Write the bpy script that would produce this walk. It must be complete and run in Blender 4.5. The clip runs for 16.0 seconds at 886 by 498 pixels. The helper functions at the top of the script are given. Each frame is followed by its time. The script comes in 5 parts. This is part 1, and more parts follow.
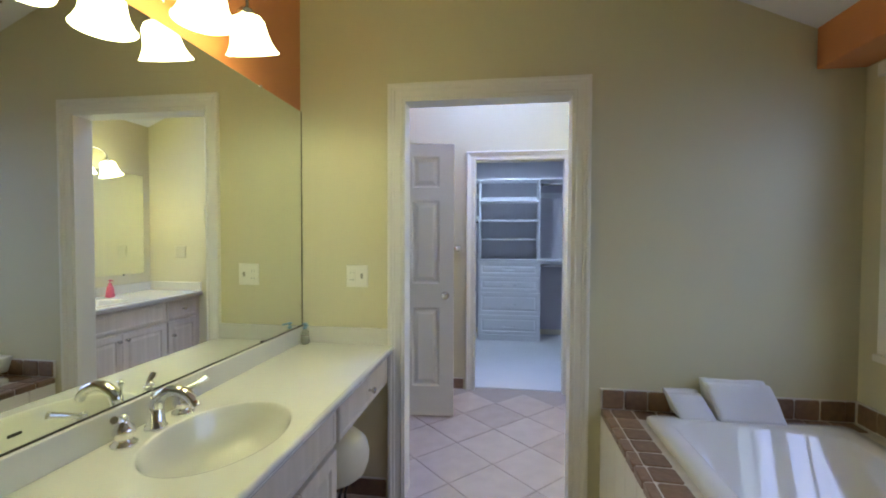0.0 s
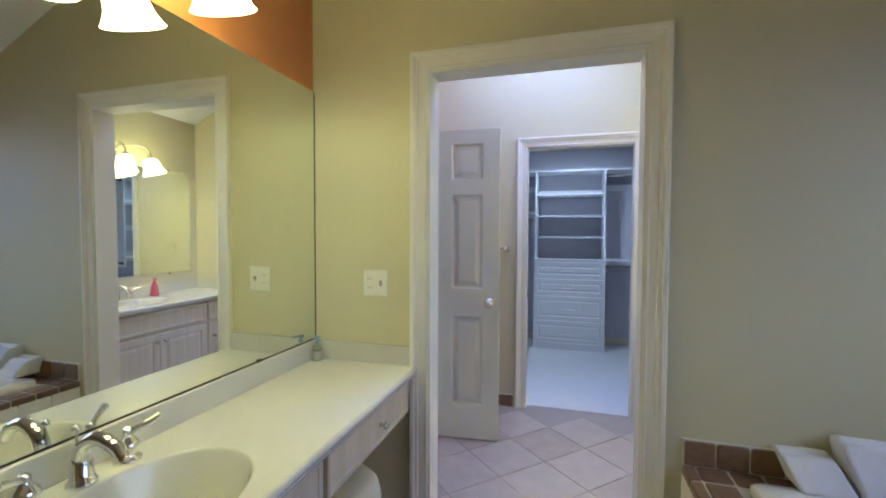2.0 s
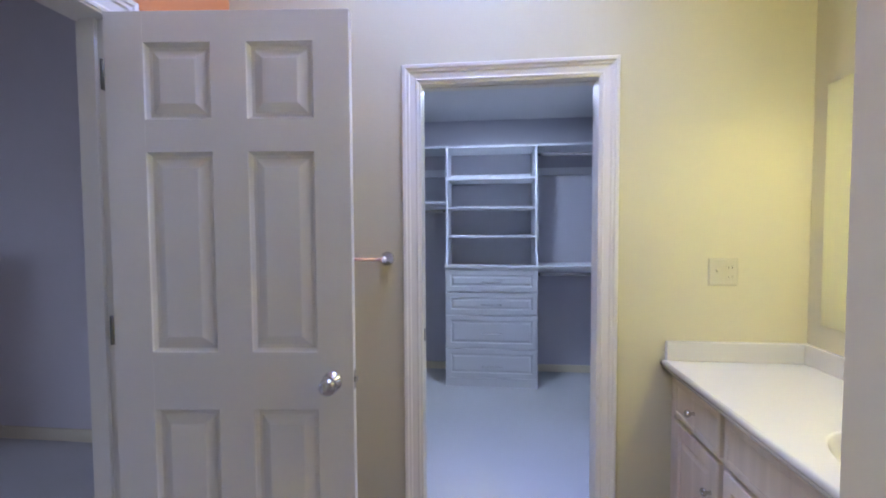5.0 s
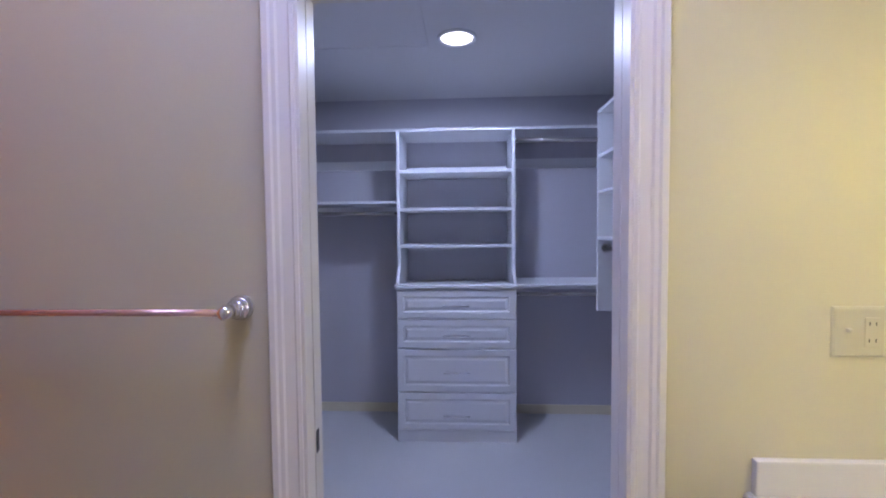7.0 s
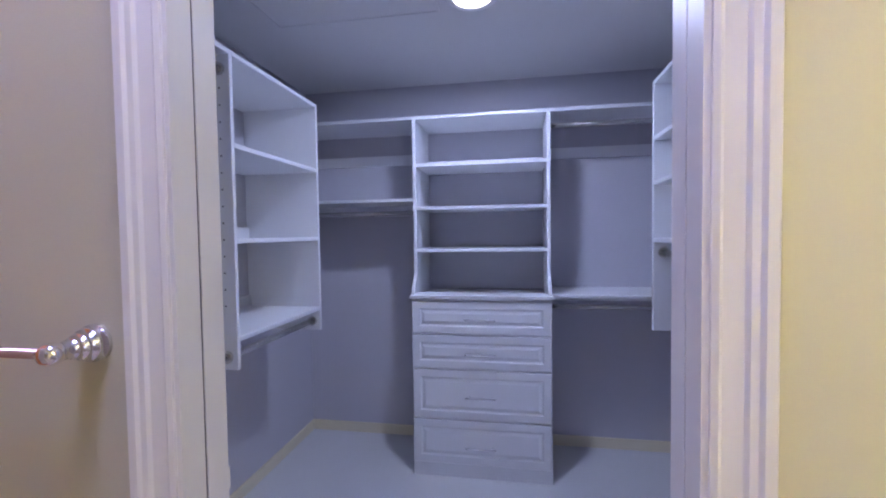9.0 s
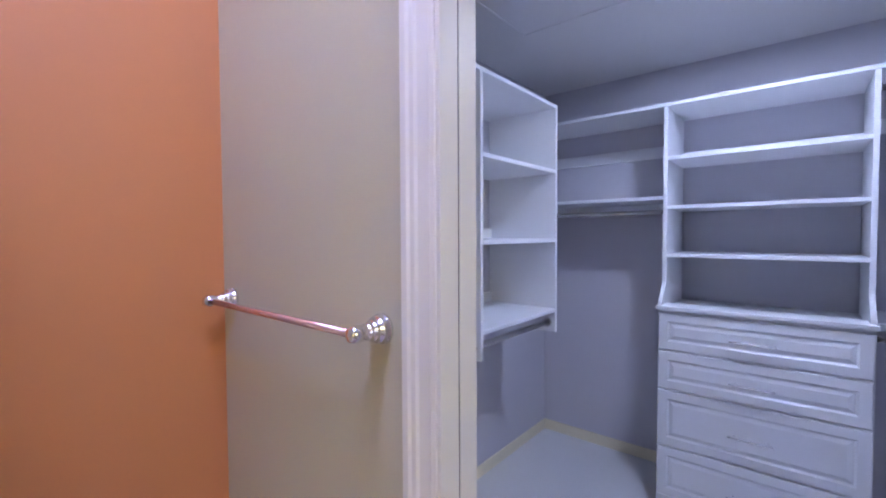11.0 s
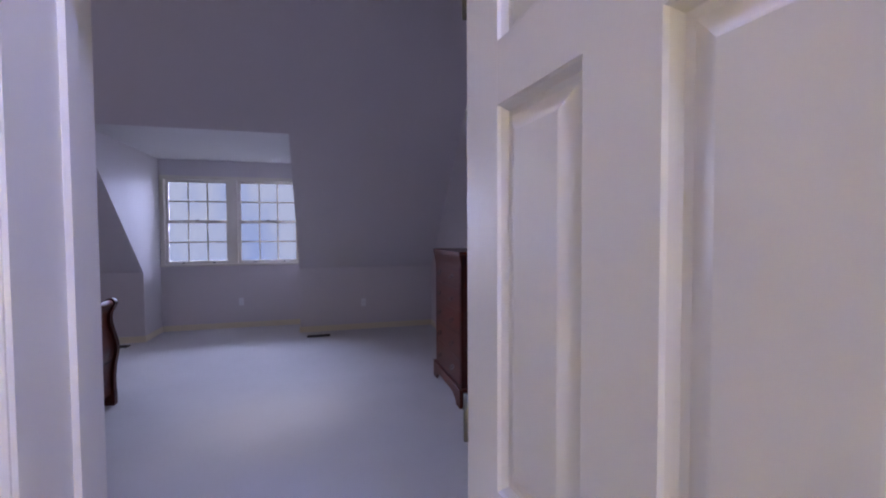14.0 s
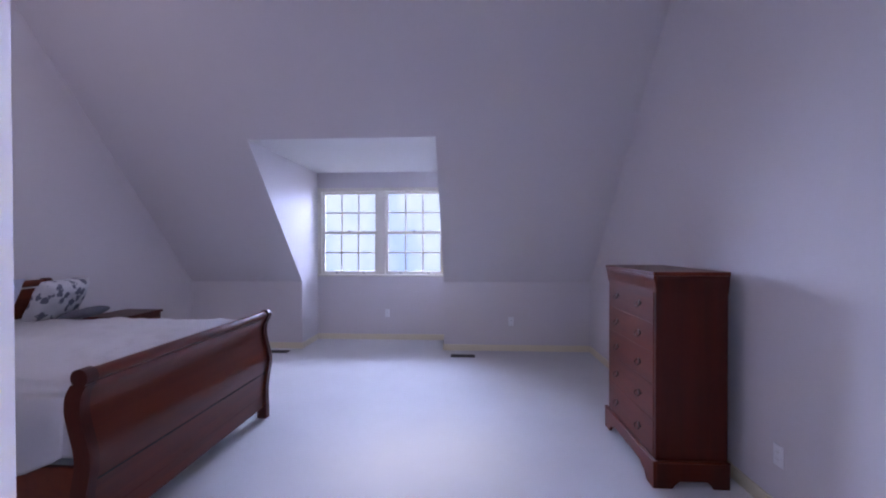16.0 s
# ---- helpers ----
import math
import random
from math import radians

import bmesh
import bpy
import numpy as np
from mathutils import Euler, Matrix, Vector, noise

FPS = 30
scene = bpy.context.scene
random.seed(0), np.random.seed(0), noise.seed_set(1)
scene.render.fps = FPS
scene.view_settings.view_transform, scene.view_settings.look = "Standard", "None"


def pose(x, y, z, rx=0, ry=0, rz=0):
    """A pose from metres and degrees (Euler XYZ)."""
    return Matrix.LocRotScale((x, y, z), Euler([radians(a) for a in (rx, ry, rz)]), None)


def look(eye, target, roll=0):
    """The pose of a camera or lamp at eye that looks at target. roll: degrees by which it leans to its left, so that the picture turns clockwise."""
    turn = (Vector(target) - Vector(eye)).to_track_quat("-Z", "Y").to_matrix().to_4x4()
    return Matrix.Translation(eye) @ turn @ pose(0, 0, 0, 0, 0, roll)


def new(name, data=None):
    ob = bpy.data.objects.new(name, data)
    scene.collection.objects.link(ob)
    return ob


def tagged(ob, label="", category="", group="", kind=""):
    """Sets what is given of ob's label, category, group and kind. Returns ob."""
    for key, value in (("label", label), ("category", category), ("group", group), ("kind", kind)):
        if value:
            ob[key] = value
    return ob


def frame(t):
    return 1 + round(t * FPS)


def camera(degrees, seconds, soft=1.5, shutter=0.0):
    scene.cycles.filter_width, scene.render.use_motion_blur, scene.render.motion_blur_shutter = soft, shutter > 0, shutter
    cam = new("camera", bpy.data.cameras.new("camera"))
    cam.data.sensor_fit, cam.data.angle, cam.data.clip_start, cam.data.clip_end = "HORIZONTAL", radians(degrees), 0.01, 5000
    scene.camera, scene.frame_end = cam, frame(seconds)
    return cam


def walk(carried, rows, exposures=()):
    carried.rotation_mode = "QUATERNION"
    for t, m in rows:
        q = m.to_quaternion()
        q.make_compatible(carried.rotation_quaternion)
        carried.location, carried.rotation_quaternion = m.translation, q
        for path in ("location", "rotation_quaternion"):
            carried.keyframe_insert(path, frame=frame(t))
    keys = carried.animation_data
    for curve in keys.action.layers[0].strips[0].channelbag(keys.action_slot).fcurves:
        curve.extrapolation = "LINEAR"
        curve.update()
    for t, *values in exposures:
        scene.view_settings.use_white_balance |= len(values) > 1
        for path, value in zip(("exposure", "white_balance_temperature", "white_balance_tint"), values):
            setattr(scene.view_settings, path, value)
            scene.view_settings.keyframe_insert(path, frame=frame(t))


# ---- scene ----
cam = camera(92.1, 16.0, 2.0)

PATH = [
    (0, (0.336, -0.116, 1.35), (0.057, 1.863, 1.297), 0.2),
    (0.5, (0.339, -0.071, 1.357), (-0.077, 1.884, 1.285), 0.3),
    (1, (0.353, -0.011, 1.364), (-0.175, 1.916, 1.284), 0.3),
    (1.5, (0.376, 0.11, 1.36), (-0.177, 2.031, 1.29), 0.4),
    (2, (0.397, 0.295, 1.367), (-0.164, 2.213, 1.296), 0.2),
    (2.5, (0.395, 0.519, 1.378), (-0.154, 2.441, 1.297), 0.0),
    (3, (0.403, 0.758, 1.378), (-0.147, 2.68, 1.3), -0.3),
    (3.5, (0.375, 1.027, 1.392), (-0.114, 2.964, 1.302), 0.1),
    (4, (0.39, 1.278, 1.388), (-0.012, 3.235, 1.295), -0.0),
    (4.5, (0.381, 1.547, 1.39), (0.083, 3.522, 1.296), -0.2),
    (5, (0.389, 1.77, 1.38), (0.177, 3.757, 1.295), -0.3),
    (7.3, (0.494, 2.756, 1.442), (0.395, 4.752, 1.354), -0.7),
    (7.5, (0.504, 2.816, 1.439), (0.41, 4.812, 1.354), -0.8),
    (8, (0.558, 2.958, 1.425), (0.461, 4.954, 1.35), -0.8),
    (10.5, (0.638, 3.093, 1.44), (-0.443, 4.774, 1.37), -0.5),
    (11, (0.578, 3.082, 1.444), (-0.709, 4.612, 1.377), -0.3),
    (11.5, (0.49, 3.036, 1.441), (-0.958, 4.414, 1.377), -0.3),
    (12, (0.436, 2.95, 1.453), (-1.168, 4.142, 1.377), -0.2),
    (12.5, (0.337, 2.884, 1.437), (-1.386, 3.898, 1.372), 0.1),
    (13, (0.262, 2.803, 1.42), (-1.543, 3.663, 1.351), -0.2),
    (13.5, (0.141, 2.754, 1.421), (-1.736, 3.441, 1.341), -0.8),
    (14, (-0.018, 2.719, 1.423), (-1.948, 3.238, 1.352), -0.3),
    (14.5, (-0.218, 2.691, 1.436), (-2.185, 3.049, 1.364), -0.2),
    (15, (-0.4, 2.663, 1.433), (-2.388, 2.874, 1.367), -0.1),
    (15.5, (-0.562, 2.649, 1.443), (-2.561, 2.698, 1.396), -0.1),
    (16, (-0.71, 2.641, 1.44), (-2.706, 2.525, 1.419), -0.1),
]
walk(cam, [(t, look(eye, target, lean)) for t, eye, target, lean in PATH],
     [(0, 0.1, 6500, 1), (3, 0.08, 6500, 3), (4.5, 0.08, 6500, 7), (7, -0.1, 6500, 22), (8.2, -0.1, 6500, 25), (10.5, 0.3, 6500, 20), (11.5, 0.3, 6700, 22), (12.5, 0.25, 6900, 24), (13.5, 0.38, 6900, 24), (14.5, 0.52, 6600, 21), (16, 1.4, 6500, 20)])

# ---- world and light ----
world = bpy.data.worlds.new("sky")
scene.world = world
world.use_nodes = True
wn = world.node_tree.nodes
sky = wn.new("ShaderNodeTexSky")
sky.sky_type, sky.sun_disc = "NISHITA", False
sky.sun_elevation, sky.sun_rotation = radians(35), radians(200)
wn["Background"].inputs["Strength"].default_value = 0.1
world.node_tree.links.new(sky.outputs[0], wn["Background"].inputs["Color"])
sun = new("sun", bpy.data.lights.new("sun", "SUN"))
sun.data.energy, sun.data.angle, sun.data.color = 0.8, radians(12), (1, 0.96, 0.9)
sun.matrix_basis = look((0, 0, 20), (-5, 12, 0))


def area_lamp(name, m, w, h, watts, color, shape="RECTANGLE"):
    lamp = bpy.data.lights.new(name, "AREA")
    lamp.shape, lamp.size, lamp.size_y, lamp.energy, lamp.color = shape, w, h, watts, color
    ob = new(name, lamp)
    ob.matrix_basis = m
    return ob


def bulb(name, place, watts, color, radius=0.02):
    lamp = bpy.data.lights.new(name, "POINT")
    lamp.energy, lamp.color, lamp.shadow_soft_size = watts, color, radius
    ob = new(name, lamp)
    ob.location = place
    return ob


BEDDAY, SKYDAY = (0.52, 0.63, 1.0), (0.36, 0.44, 1.0)
XLAMP1, XLAMP2 = -0.545, 1.515
DAY, WARM, GOLD, COOL = (0.34, 0.39, 1.0), (0.92, 0.945, 0.65), (1.0, 0.86, 0.36), (0.53, 0.67, 1.0)
# daylight at the bedroom dormer, the bathroom window and the skylight shaft over the dressing area
area_lamp("dormer_daylight", look((-11.0, -0.1, 2.9), (-5.6, 1.0, 1.1)), 5.0, 3.4, 1200, BEDDAY)
# unseen lamp added to brighten the duvet from above; its skylight is assumed
area_lamp("unseen_bed_fill", look((-2.55, -0.2, 3.98), (-2.55, -0.2, 0)), 0.8, 0.8, 7.5, (0.84, 0.77, 0.95))
area_lamp("bath_daylight", look((2.72, 1.15, 1.9), (1.72, 1.3, 1.0)), 1.5, 1.3, 21, DAY)
area_lamp("skylight_daylight", look((0.35, 2.99, 3.45), (0.35, 2.99, 0)), 0.6, 0.6, 54, SKYDAY)
# glass-shaded bulbs of the two vanity fittings and the two recessed cans
for y in (0.835, 1.06, 1.285):
    bulb("bath_bulb", (XLAMP1, y, 2.05), 4.8, WARM)
for y in (2.635, 2.86, 3.085):
    bulb("dressing_bulb", (XLAMP2, y, 1.91), 2.9, GOLD)
area_lamp("closet_can", look((0.441, 4.94, 2.425), (0.441, 4.94, 0)), 0.14, 0.14, 18, COOL, "DISK")

# ---- materials ----
def material(name, color, rough=0.5, metal=0.0, vary=0.08, scale=3.0, bump=0.0, bump_scale=120.0, coat=0.0, spec=0.5):
    """A surface with broad and fine uneven colour and a fine relief."""
    m = bpy.data.materials.new(name)
    m.use_nodes = True
    n, l = m.node_tree.nodes, m.node_tree.links
    b = n["Principled BSDF"]
    b.inputs["Roughness"].default_value = rough
    b.inputs["Metallic"].default_value = metal
    b.inputs["Coat Weight"].default_value = coat
    b.inputs["Specular IOR Level"].default_value = spec
    geo = n.new("ShaderNodeNewGeometry")
    big, fine = n.new("ShaderNodeTexNoise"), n.new("ShaderNodeTexNoise")
    big.inputs["Scale"].default_value, fine.inputs["Scale"].default_value = scale, bump_scale
    big.inputs["Detail"].default_value = 3.0
    l.new(geo.outputs["Position"], big.inputs["Vector"])
    l.new(geo.outputs["Position"], fine.inputs["Vector"])
    mix = n.new("ShaderNodeMix")
    mix.data_type = "RGBA"
    mix.inputs["A"].default_value = (*[c * (1 - vary) for c in color], 1)
    mix.inputs["B"].default_value = (*[min(1, c * (1 + vary)) for c in color], 1)
    blend = n.new("ShaderNodeMath")
    blend.operation = "MULTIPLY_ADD"
    blend.inputs[1].default_value, blend.inputs[2].default_value = 0.35, 0.0
    both = n.new("ShaderNodeMath")
    both.operation = "MULTIPLY_ADD"
    both.inputs[1].default_value = 0.65
    l.new(fine.outputs["Fac"], blend.inputs[0])
    l.new(big.outputs["Fac"], both.inputs[0])
    l.new(blend.outputs[0], both.inputs[2])
    l.new(both.outputs[0], mix.inputs["Factor"])
    l.new(mix.outputs["Result"], b.inputs["Base Color"])
    if bump:
        bn = n.new("ShaderNodeBump")
        bn.inputs["Strength"].default_value, bn.inputs["Distance"].default_value = bump, 0.004
        l.new(fine.outputs["Fac"], bn.inputs["Height"])
        l.new(bn.outputs[0], b.inputs["Normal"])
    return m


def wood(name, dark, light, rough, axis=2, scale=18.0, coat=0.0):
    """Wood with grain drawn out along one axis."""
    m = bpy.data.materials.new(name)
    m.use_nodes = True
    n, l = m.node_tree.nodes, m.node_tree.links
    b = n["Principled BSDF"]
    b.inputs["Roughness"].default_value, b.inputs["Coat Weight"].default_value, b.inputs["Specular IOR Level"].default_value = rough, coat, 0.28
    b.inputs["Coat Roughness"].default_value = 0.15
    geo, mp, tex, ramp = n.new("ShaderNodeNewGeometry"), n.new("ShaderNodeMapping"), n.new("ShaderNodeTexNoise"), n.new("ShaderNodeValToRGB")
    stretch = [1.0, 1.0, 1.0]
    stretch[axis] = 0.07
    mp.inputs["Scale"].default_value = stretch
    tex.inputs["Scale"].default_value, tex.inputs["Detail"].default_value = scale, 6.0
    tex.inputs["Distortion"].default_value = 0.6
    ramp.color_ramp.elements[0].position, ramp.color_ramp.elements[1].position = 0.3, 0.72
    ramp.color_ramp.elements[0].color, ramp.color_ramp.elements[1].color = (*dark, 1), (*light, 1)
    l.new(geo.outputs["Position"], mp.inputs["Vector"])
    l.new(mp.outputs[0], tex.inputs["Vector"])
    l.new(tex.outputs["Fac"], ramp.inputs[0])
    l.new(ramp.outputs[0], b.inputs["Base Color"])
    bn = n.new("ShaderNodeBump")
    bn.inputs["Strength"].default_value, bn.inputs["Distance"].default_value = 0.12, 0.002
    l.new(tex.outputs["Fac"], bn.inputs["Height"])
    l.new(bn.outputs[0], b.inputs["Normal"])
    return m


def piece_material(name, dark, light, rough, scale, bump):
    """Tile or stone: each piece has its own tone, with clouding inside."""
    m = material(name, light, rough, 0, 0.1, scale, bump, 60)
    n, l = m.node_tree.nodes, m.node_tree.links
    b = n["Principled BSDF"]
    info, tone, clouds, add = n.new("ShaderNodeObjectInfo"), n.new("ShaderNodeMix"), n.new("ShaderNodeTexNoise"), n.new("ShaderNodeMath")
    geo = n.new("ShaderNodeNewGeometry")
    clouds.inputs["Scale"].default_value, clouds.inputs["Detail"].default_value = scale, 5.0
    l.new(geo.outputs["Position"], clouds.inputs["Vector"])
    add.operation = "MULTIPLY_ADD"
    add.inputs[1].default_value = 0.4
    half = n.new("ShaderNodeMath")
    half.operation = "MULTIPLY"
    half.inputs[1].default_value = 0.75
    l.new(info.outputs["Random"], add.inputs[0])
    l.new(clouds.outputs["Fac"], half.inputs[0])
    l.new(half.outputs[0], add.inputs[2])
    tone.data_type = "RGBA"
    tone.inputs["A"].default_value, tone.inputs["B"].default_value = (*dark, 1), (*light, 1)
    l.new(add.outputs[0], tone.inputs["Factor"])
    l.new(tone.outputs["Result"], b.inputs["Base Color"])
    return m


def glowing(name, color, strength):
    m = bpy.data.materials.new(name)
    m.use_nodes = True
    b = m.node_tree.nodes["Principled BSDF"]
    b.inputs["Base Color"].default_value, b.inputs["Roughness"].default_value = (0.85, 0.85, 0.82, 1), 0.3
    b.inputs["Emission Color"].default_value, b.inputs["Emission Strength"].default_value = (*color, 1), strength
    return m


def pane_glass(name):
    """Thin window glass: see-through, with a mirror gloss that grows towards grazing view."""
    m = bpy.data.materials.new(name)
    m.use_nodes = True
    n, l = m.node_tree.nodes, m.node_tree.links
    n.remove(n["Principled BSDF"])
    clear, gloss, mix, facing, steep = n.new("ShaderNodeBsdfTransparent"), n.new("ShaderNodeBsdfGlossy"), n.new("ShaderNodeMixShader"), n.new("ShaderNodeLayerWeight"), n.new("ShaderNodeMath")
    clear.inputs["Color"].default_value = (0.95, 0.96, 0.98, 1)
    gloss.inputs["Roughness"].default_value = 0.02
    facing.inputs["Blend"].default_value = 0.5
    steep.operation = "POWER"
    steep.inputs[1].default_value = 3.5
    l.new(facing.outputs["Facing"], steep.inputs[0])
    l.new(steep.outputs[0], mix.inputs[0])
    l.new(clear.outputs[0], mix.inputs[1])
    l.new(gloss.outputs[0], mix.inputs[2])
    l.new(mix.outputs[0], n["Material Output"].inputs["Surface"])
    return m


def haze(name, strength):
    """Bright overcast distance with faint bare woods in its lower part."""
    m = bpy.data.materials.new(name)
    m.use_nodes = True
    n, l = m.node_tree.nodes, m.node_tree.links
    n.remove(n["Principled BSDF"])
    e, geo, tex, mp, ramp, sep, mul = (n.new(k) for k in ("ShaderNodeEmission", "ShaderNodeNewGeometry", "ShaderNodeTexNoise", "ShaderNodeMapping", "ShaderNodeValToRGB", "ShaderNodeSeparateXYZ", "ShaderNodeMath"))
    mp.inputs["Scale"].default_value = (1, 1, 0.45)
    tex.inputs["Scale"].default_value, tex.inputs["Detail"].default_value = 0.16, 5.0
    l.new(geo.outputs["Position"], mp.inputs["Vector"])
    l.new(mp.outputs[0], tex.inputs["Vector"])
    l.new(geo.outputs["Position"], sep.inputs[0])
    mul.operation = "MULTIPLY_ADD"
    mul.inputs[1].default_value = 0.022
    l.new(sep.outputs["Z"], mul.inputs[0])
    l.new(tex.outputs["Fac"], mul.inputs[2])
    ramp.color_ramp.elements[0].position, ramp.color_ramp.elements[1].position = 0.36, 0.66
    ramp.color_ramp.elements[0].color, ramp.color_ramp.elements[1].color = (0.42, 0.58, 1.0, 1), (0.62, 0.74, 1.0, 1)
    l.new(mul.outputs[0], ramp.inputs[0])
    l.new(ramp.outputs[0], e.inputs["Color"])
    e.inputs["Strength"].default_value = strength
    l.new(e.outputs[0], n["Material Output"].inputs["Surface"])
    return m


def clear_glass(name, tint, rough=0.0):
    m = bpy.data.materials.new(name)
    m.use_nodes = True
    b = m.node_tree.nodes["Principled BSDF"]
    b.inputs["Base Color"].default_value, b.inputs["Roughness"].default_value = (*tint, 1), rough
    b.inputs["Transmission Weight"].default_value, b.inputs["IOR"].default_value = 1.0, 1.1
    return m


M_BEIGE = material("beige wall paint", (0.62, 0.58, 0.375), 0.6, 0, 0.03, 2.0, 0.06, 260)
M_GREY = material("grey wall paint", (0.68, 0.65, 0.66), 0.6, 0, 0.03, 2.0, 0.06, 260)
M_LILAC = material("grey closet paint", (0.56, 0.55, 0.60), 0.6, 0, 0.03, 2.0, 0.06, 260)
M_ORANGE = material("burnt orange wall paint", (0.64, 0.25, 0.085), 0.55, 0, 0.05, 2.5, 0.06, 260)
M_CEIL = material("white ceiling paint", (0.76, 0.76, 0.76), 0.8, 0, 0.03, 2.0, 0.1, 200)
M_TRIM = material("cream trim paint", (0.78, 0.75, 0.66), 0.42, 0, 0.03, 4.0, 0.03, 90)
M_DOOR = material("cream door paint", (0.77, 0.745, 0.675), 0.42, 0, 0.03, 4.0, 0.05, 60)
M_CARPET = material("pale carpet", (0.68, 0.68, 0.68), 0.95, 0, 0.14, 1.5, 0.6, 420)
M_MELAMINE = material("white melamine", (0.82, 0.83, 0.85), 0.35, 0, 0.02, 5.0, 0.0, 90)
M_MARBLE = material("cultured marble", (0.66, 0.645, 0.57), 0.16, 0, 0.03, 6.0, 0.0, 90, 0.3)
M_TUB = material("tub acrylic", (0.82, 0.81, 0.78), 0.045, 0, 0.02, 3.0, 0.0, 90, 0.4)
M_TUB.node_tree.nodes["Principled BSDF"].inputs["IOR"].default_value = 1.8
M_CHROME = material("chrome", (0.86, 0.86, 0.88), 0.10, 1.0, 0.02, 4.0)
M_NICKEL = material("satin nickel", (0.62, 0.60, 0.56), 0.25, 1.0, 0.03, 8.0)
# pink tint is the orange wall's reflection, put into the bar's base colour
M_BAR_REFLECT = material("chrome with orange wall reflection in its colour", (0.78, 0.50, 0.42), 0.25, 0.7, 0.03, 8.0)
# near-black fill, the shade inside slots, holes and grooves put into its colour
M_DARK = material("gap shade", (0.03, 0.028, 0.025), 0.8)
M_PLASTIC = material("ivory plastic", (0.80, 0.77, 0.66), 0.35, 0, 0.02, 5.0)
M_MIRROR = material("mirror silver", (0.90, 0.93, 0.89), 0.0, 1.0, 0.0)
M_OAK = wood("whitewashed oak", (0.56, 0.49, 0.38), (0.66, 0.585, 0.47), 0.42, 2, 22)
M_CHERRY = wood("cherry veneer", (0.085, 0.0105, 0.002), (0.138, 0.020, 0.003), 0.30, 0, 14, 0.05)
# same cherry in a darker tone, grain upright, for sides, posts and nightstand
M_CHERRY_V = wood("darker upright cherry veneer", (0.046, 0.0045, 0.001), (0.076, 0.008, 0.0015), 0.38, 2, 14, 0.0)
M_LINEN = material("white cotton", (0.86, 0.85, 0.86), 0.9, 0, 0.05, 4.0, 0.35, 300)
M_TOWEL = material("white towelling", (0.84, 0.84, 0.85), 0.95, 0, 0.06, 5.0, 0.8, 420)
M_GROUT = material("white grout", (0.66, 0.62, 0.56), 0.9, 0, 0.22, 30, 0.6, 200)
M_FLOORGROUT = material("grey floor grout", (0.38, 0.33, 0.30), 0.9, 0, 0.1, 12, 0.3, 200)
M_TILE = piece_material("rust brown glazed tile", (0.10, 0.058, 0.034), (0.30, 0.185, 0.11), 0.35, 38, 0.4)
M_FLOORTILE = piece_material("pinkish stone floor tile", (0.32, 0.245, 0.20), (0.55, 0.465, 0.41), 0.42, 9, 0.06)
M_SHADE = glowing("lit opal glass", (1.0, 0.92, 0.46), 11.0)
M_CAN = glowing("lit lamp lens", (0.85, 0.9, 1.0), 6.0)
M_GLASS = pane_glass("window glass")
M_HAZE, M_HAZE_EAST = haze("overcast distance", 0.52), haze("bright sky beyond the bathroom", 2.6)
M_TOGGLE = material("olive toggle plastic", (0.36, 0.34, 0.26), 0.4, 0, 0.02, 5.0)
M_OLIVEPLATE = material("beige plate plastic", (0.56, 0.53, 0.36), 0.35, 0, 0.02, 5.0)
M_SOAP = clear_glass("soap bottle plastic", (0.90, 0.93, 0.80), 0.05)
M_PINK = material("pink soap", (0.62, 0.12, 0.18), 0.2, 0, 0.05)
M_BLUE = material("blue pump plastic", (0.24, 0.38, 0.48), 0.35, 0, 0.05)
M_SEAT = material("cream seat cloth", (0.62, 0.57, 0.42), 0.8, 0, 0.06, 6, 0.3, 260)
M_BRIGHT = material("bright satin chrome", (0.97, 0.97, 0.98), 0.27, 1.0, 0.02, 6.0)
M_IRON = material("aged iron", (0.15, 0.145, 0.11), 0.45, 0.6, 0.2, 30)
M_BRONZE = material("dark bronze", (0.05, 0.04, 0.035), 0.4, 0.8, 0.1, 20)


# ---- building helpers ----
def box(bm, x0, x1, y0, y1, z0, z1, bevel=0.0, seg=1):
    """Adds a box, with its edges rounded when bevel is given."""
    t = bmesh.new()
    r = bmesh.ops.create_cube(t, size=1)
    for v in r["verts"]:
        v.co = ((x0 + x1) / 2 + v.co.x * (x1 - x0), (y0 + y1) / 2 + v.co.y * (y1 - y0), (z0 + z1) / 2 + v.co.z * (z1 - z0))
    if bevel:
        bmesh.ops.bevel(t, geom=t.edges[:], offset=bevel, segments=seg, affect="EDGES", profile=0.6)
    me = bpy.data.meshes.new("tmp")
    t.to_mesh(me)
    t.free()
    bm.from_mesh(me)
    bpy.data.meshes.remove(me)
    return bm


def prism(bm, outline, axis, a, b, bevel=0.0):
    """A flat outline pushed out along an axis from a to b. Outline points are the two other axes in x, y, z order."""
    def at(p, s):
        q = list(p)
        q.insert(axis, s)
        return q
    t = bmesh.new()
    lo, hi = [t.verts.new(at(p, a)) for p in outline], [t.verts.new(at(p, b)) for p in outline]
    t.faces.new(lo), t.faces.new(hi)
    for i in range(len(outline)):
        j = (i + 1) % len(outline)
        t.faces.new((lo[i], lo[j], hi[j], hi[i]))
    bmesh.ops.recalc_face_normals(t, faces=t.faces[:])
    if bevel:
        bmesh.ops.bevel(t, geom=t.edges[:], offset=bevel, segments=2, affect="EDGES", profile=0.6)
    me = bpy.data.meshes.new("tmp")
    t.to_mesh(me)
    t.free()
    bm.from_mesh(me)
    bpy.data.meshes.remove(me)
    return bm


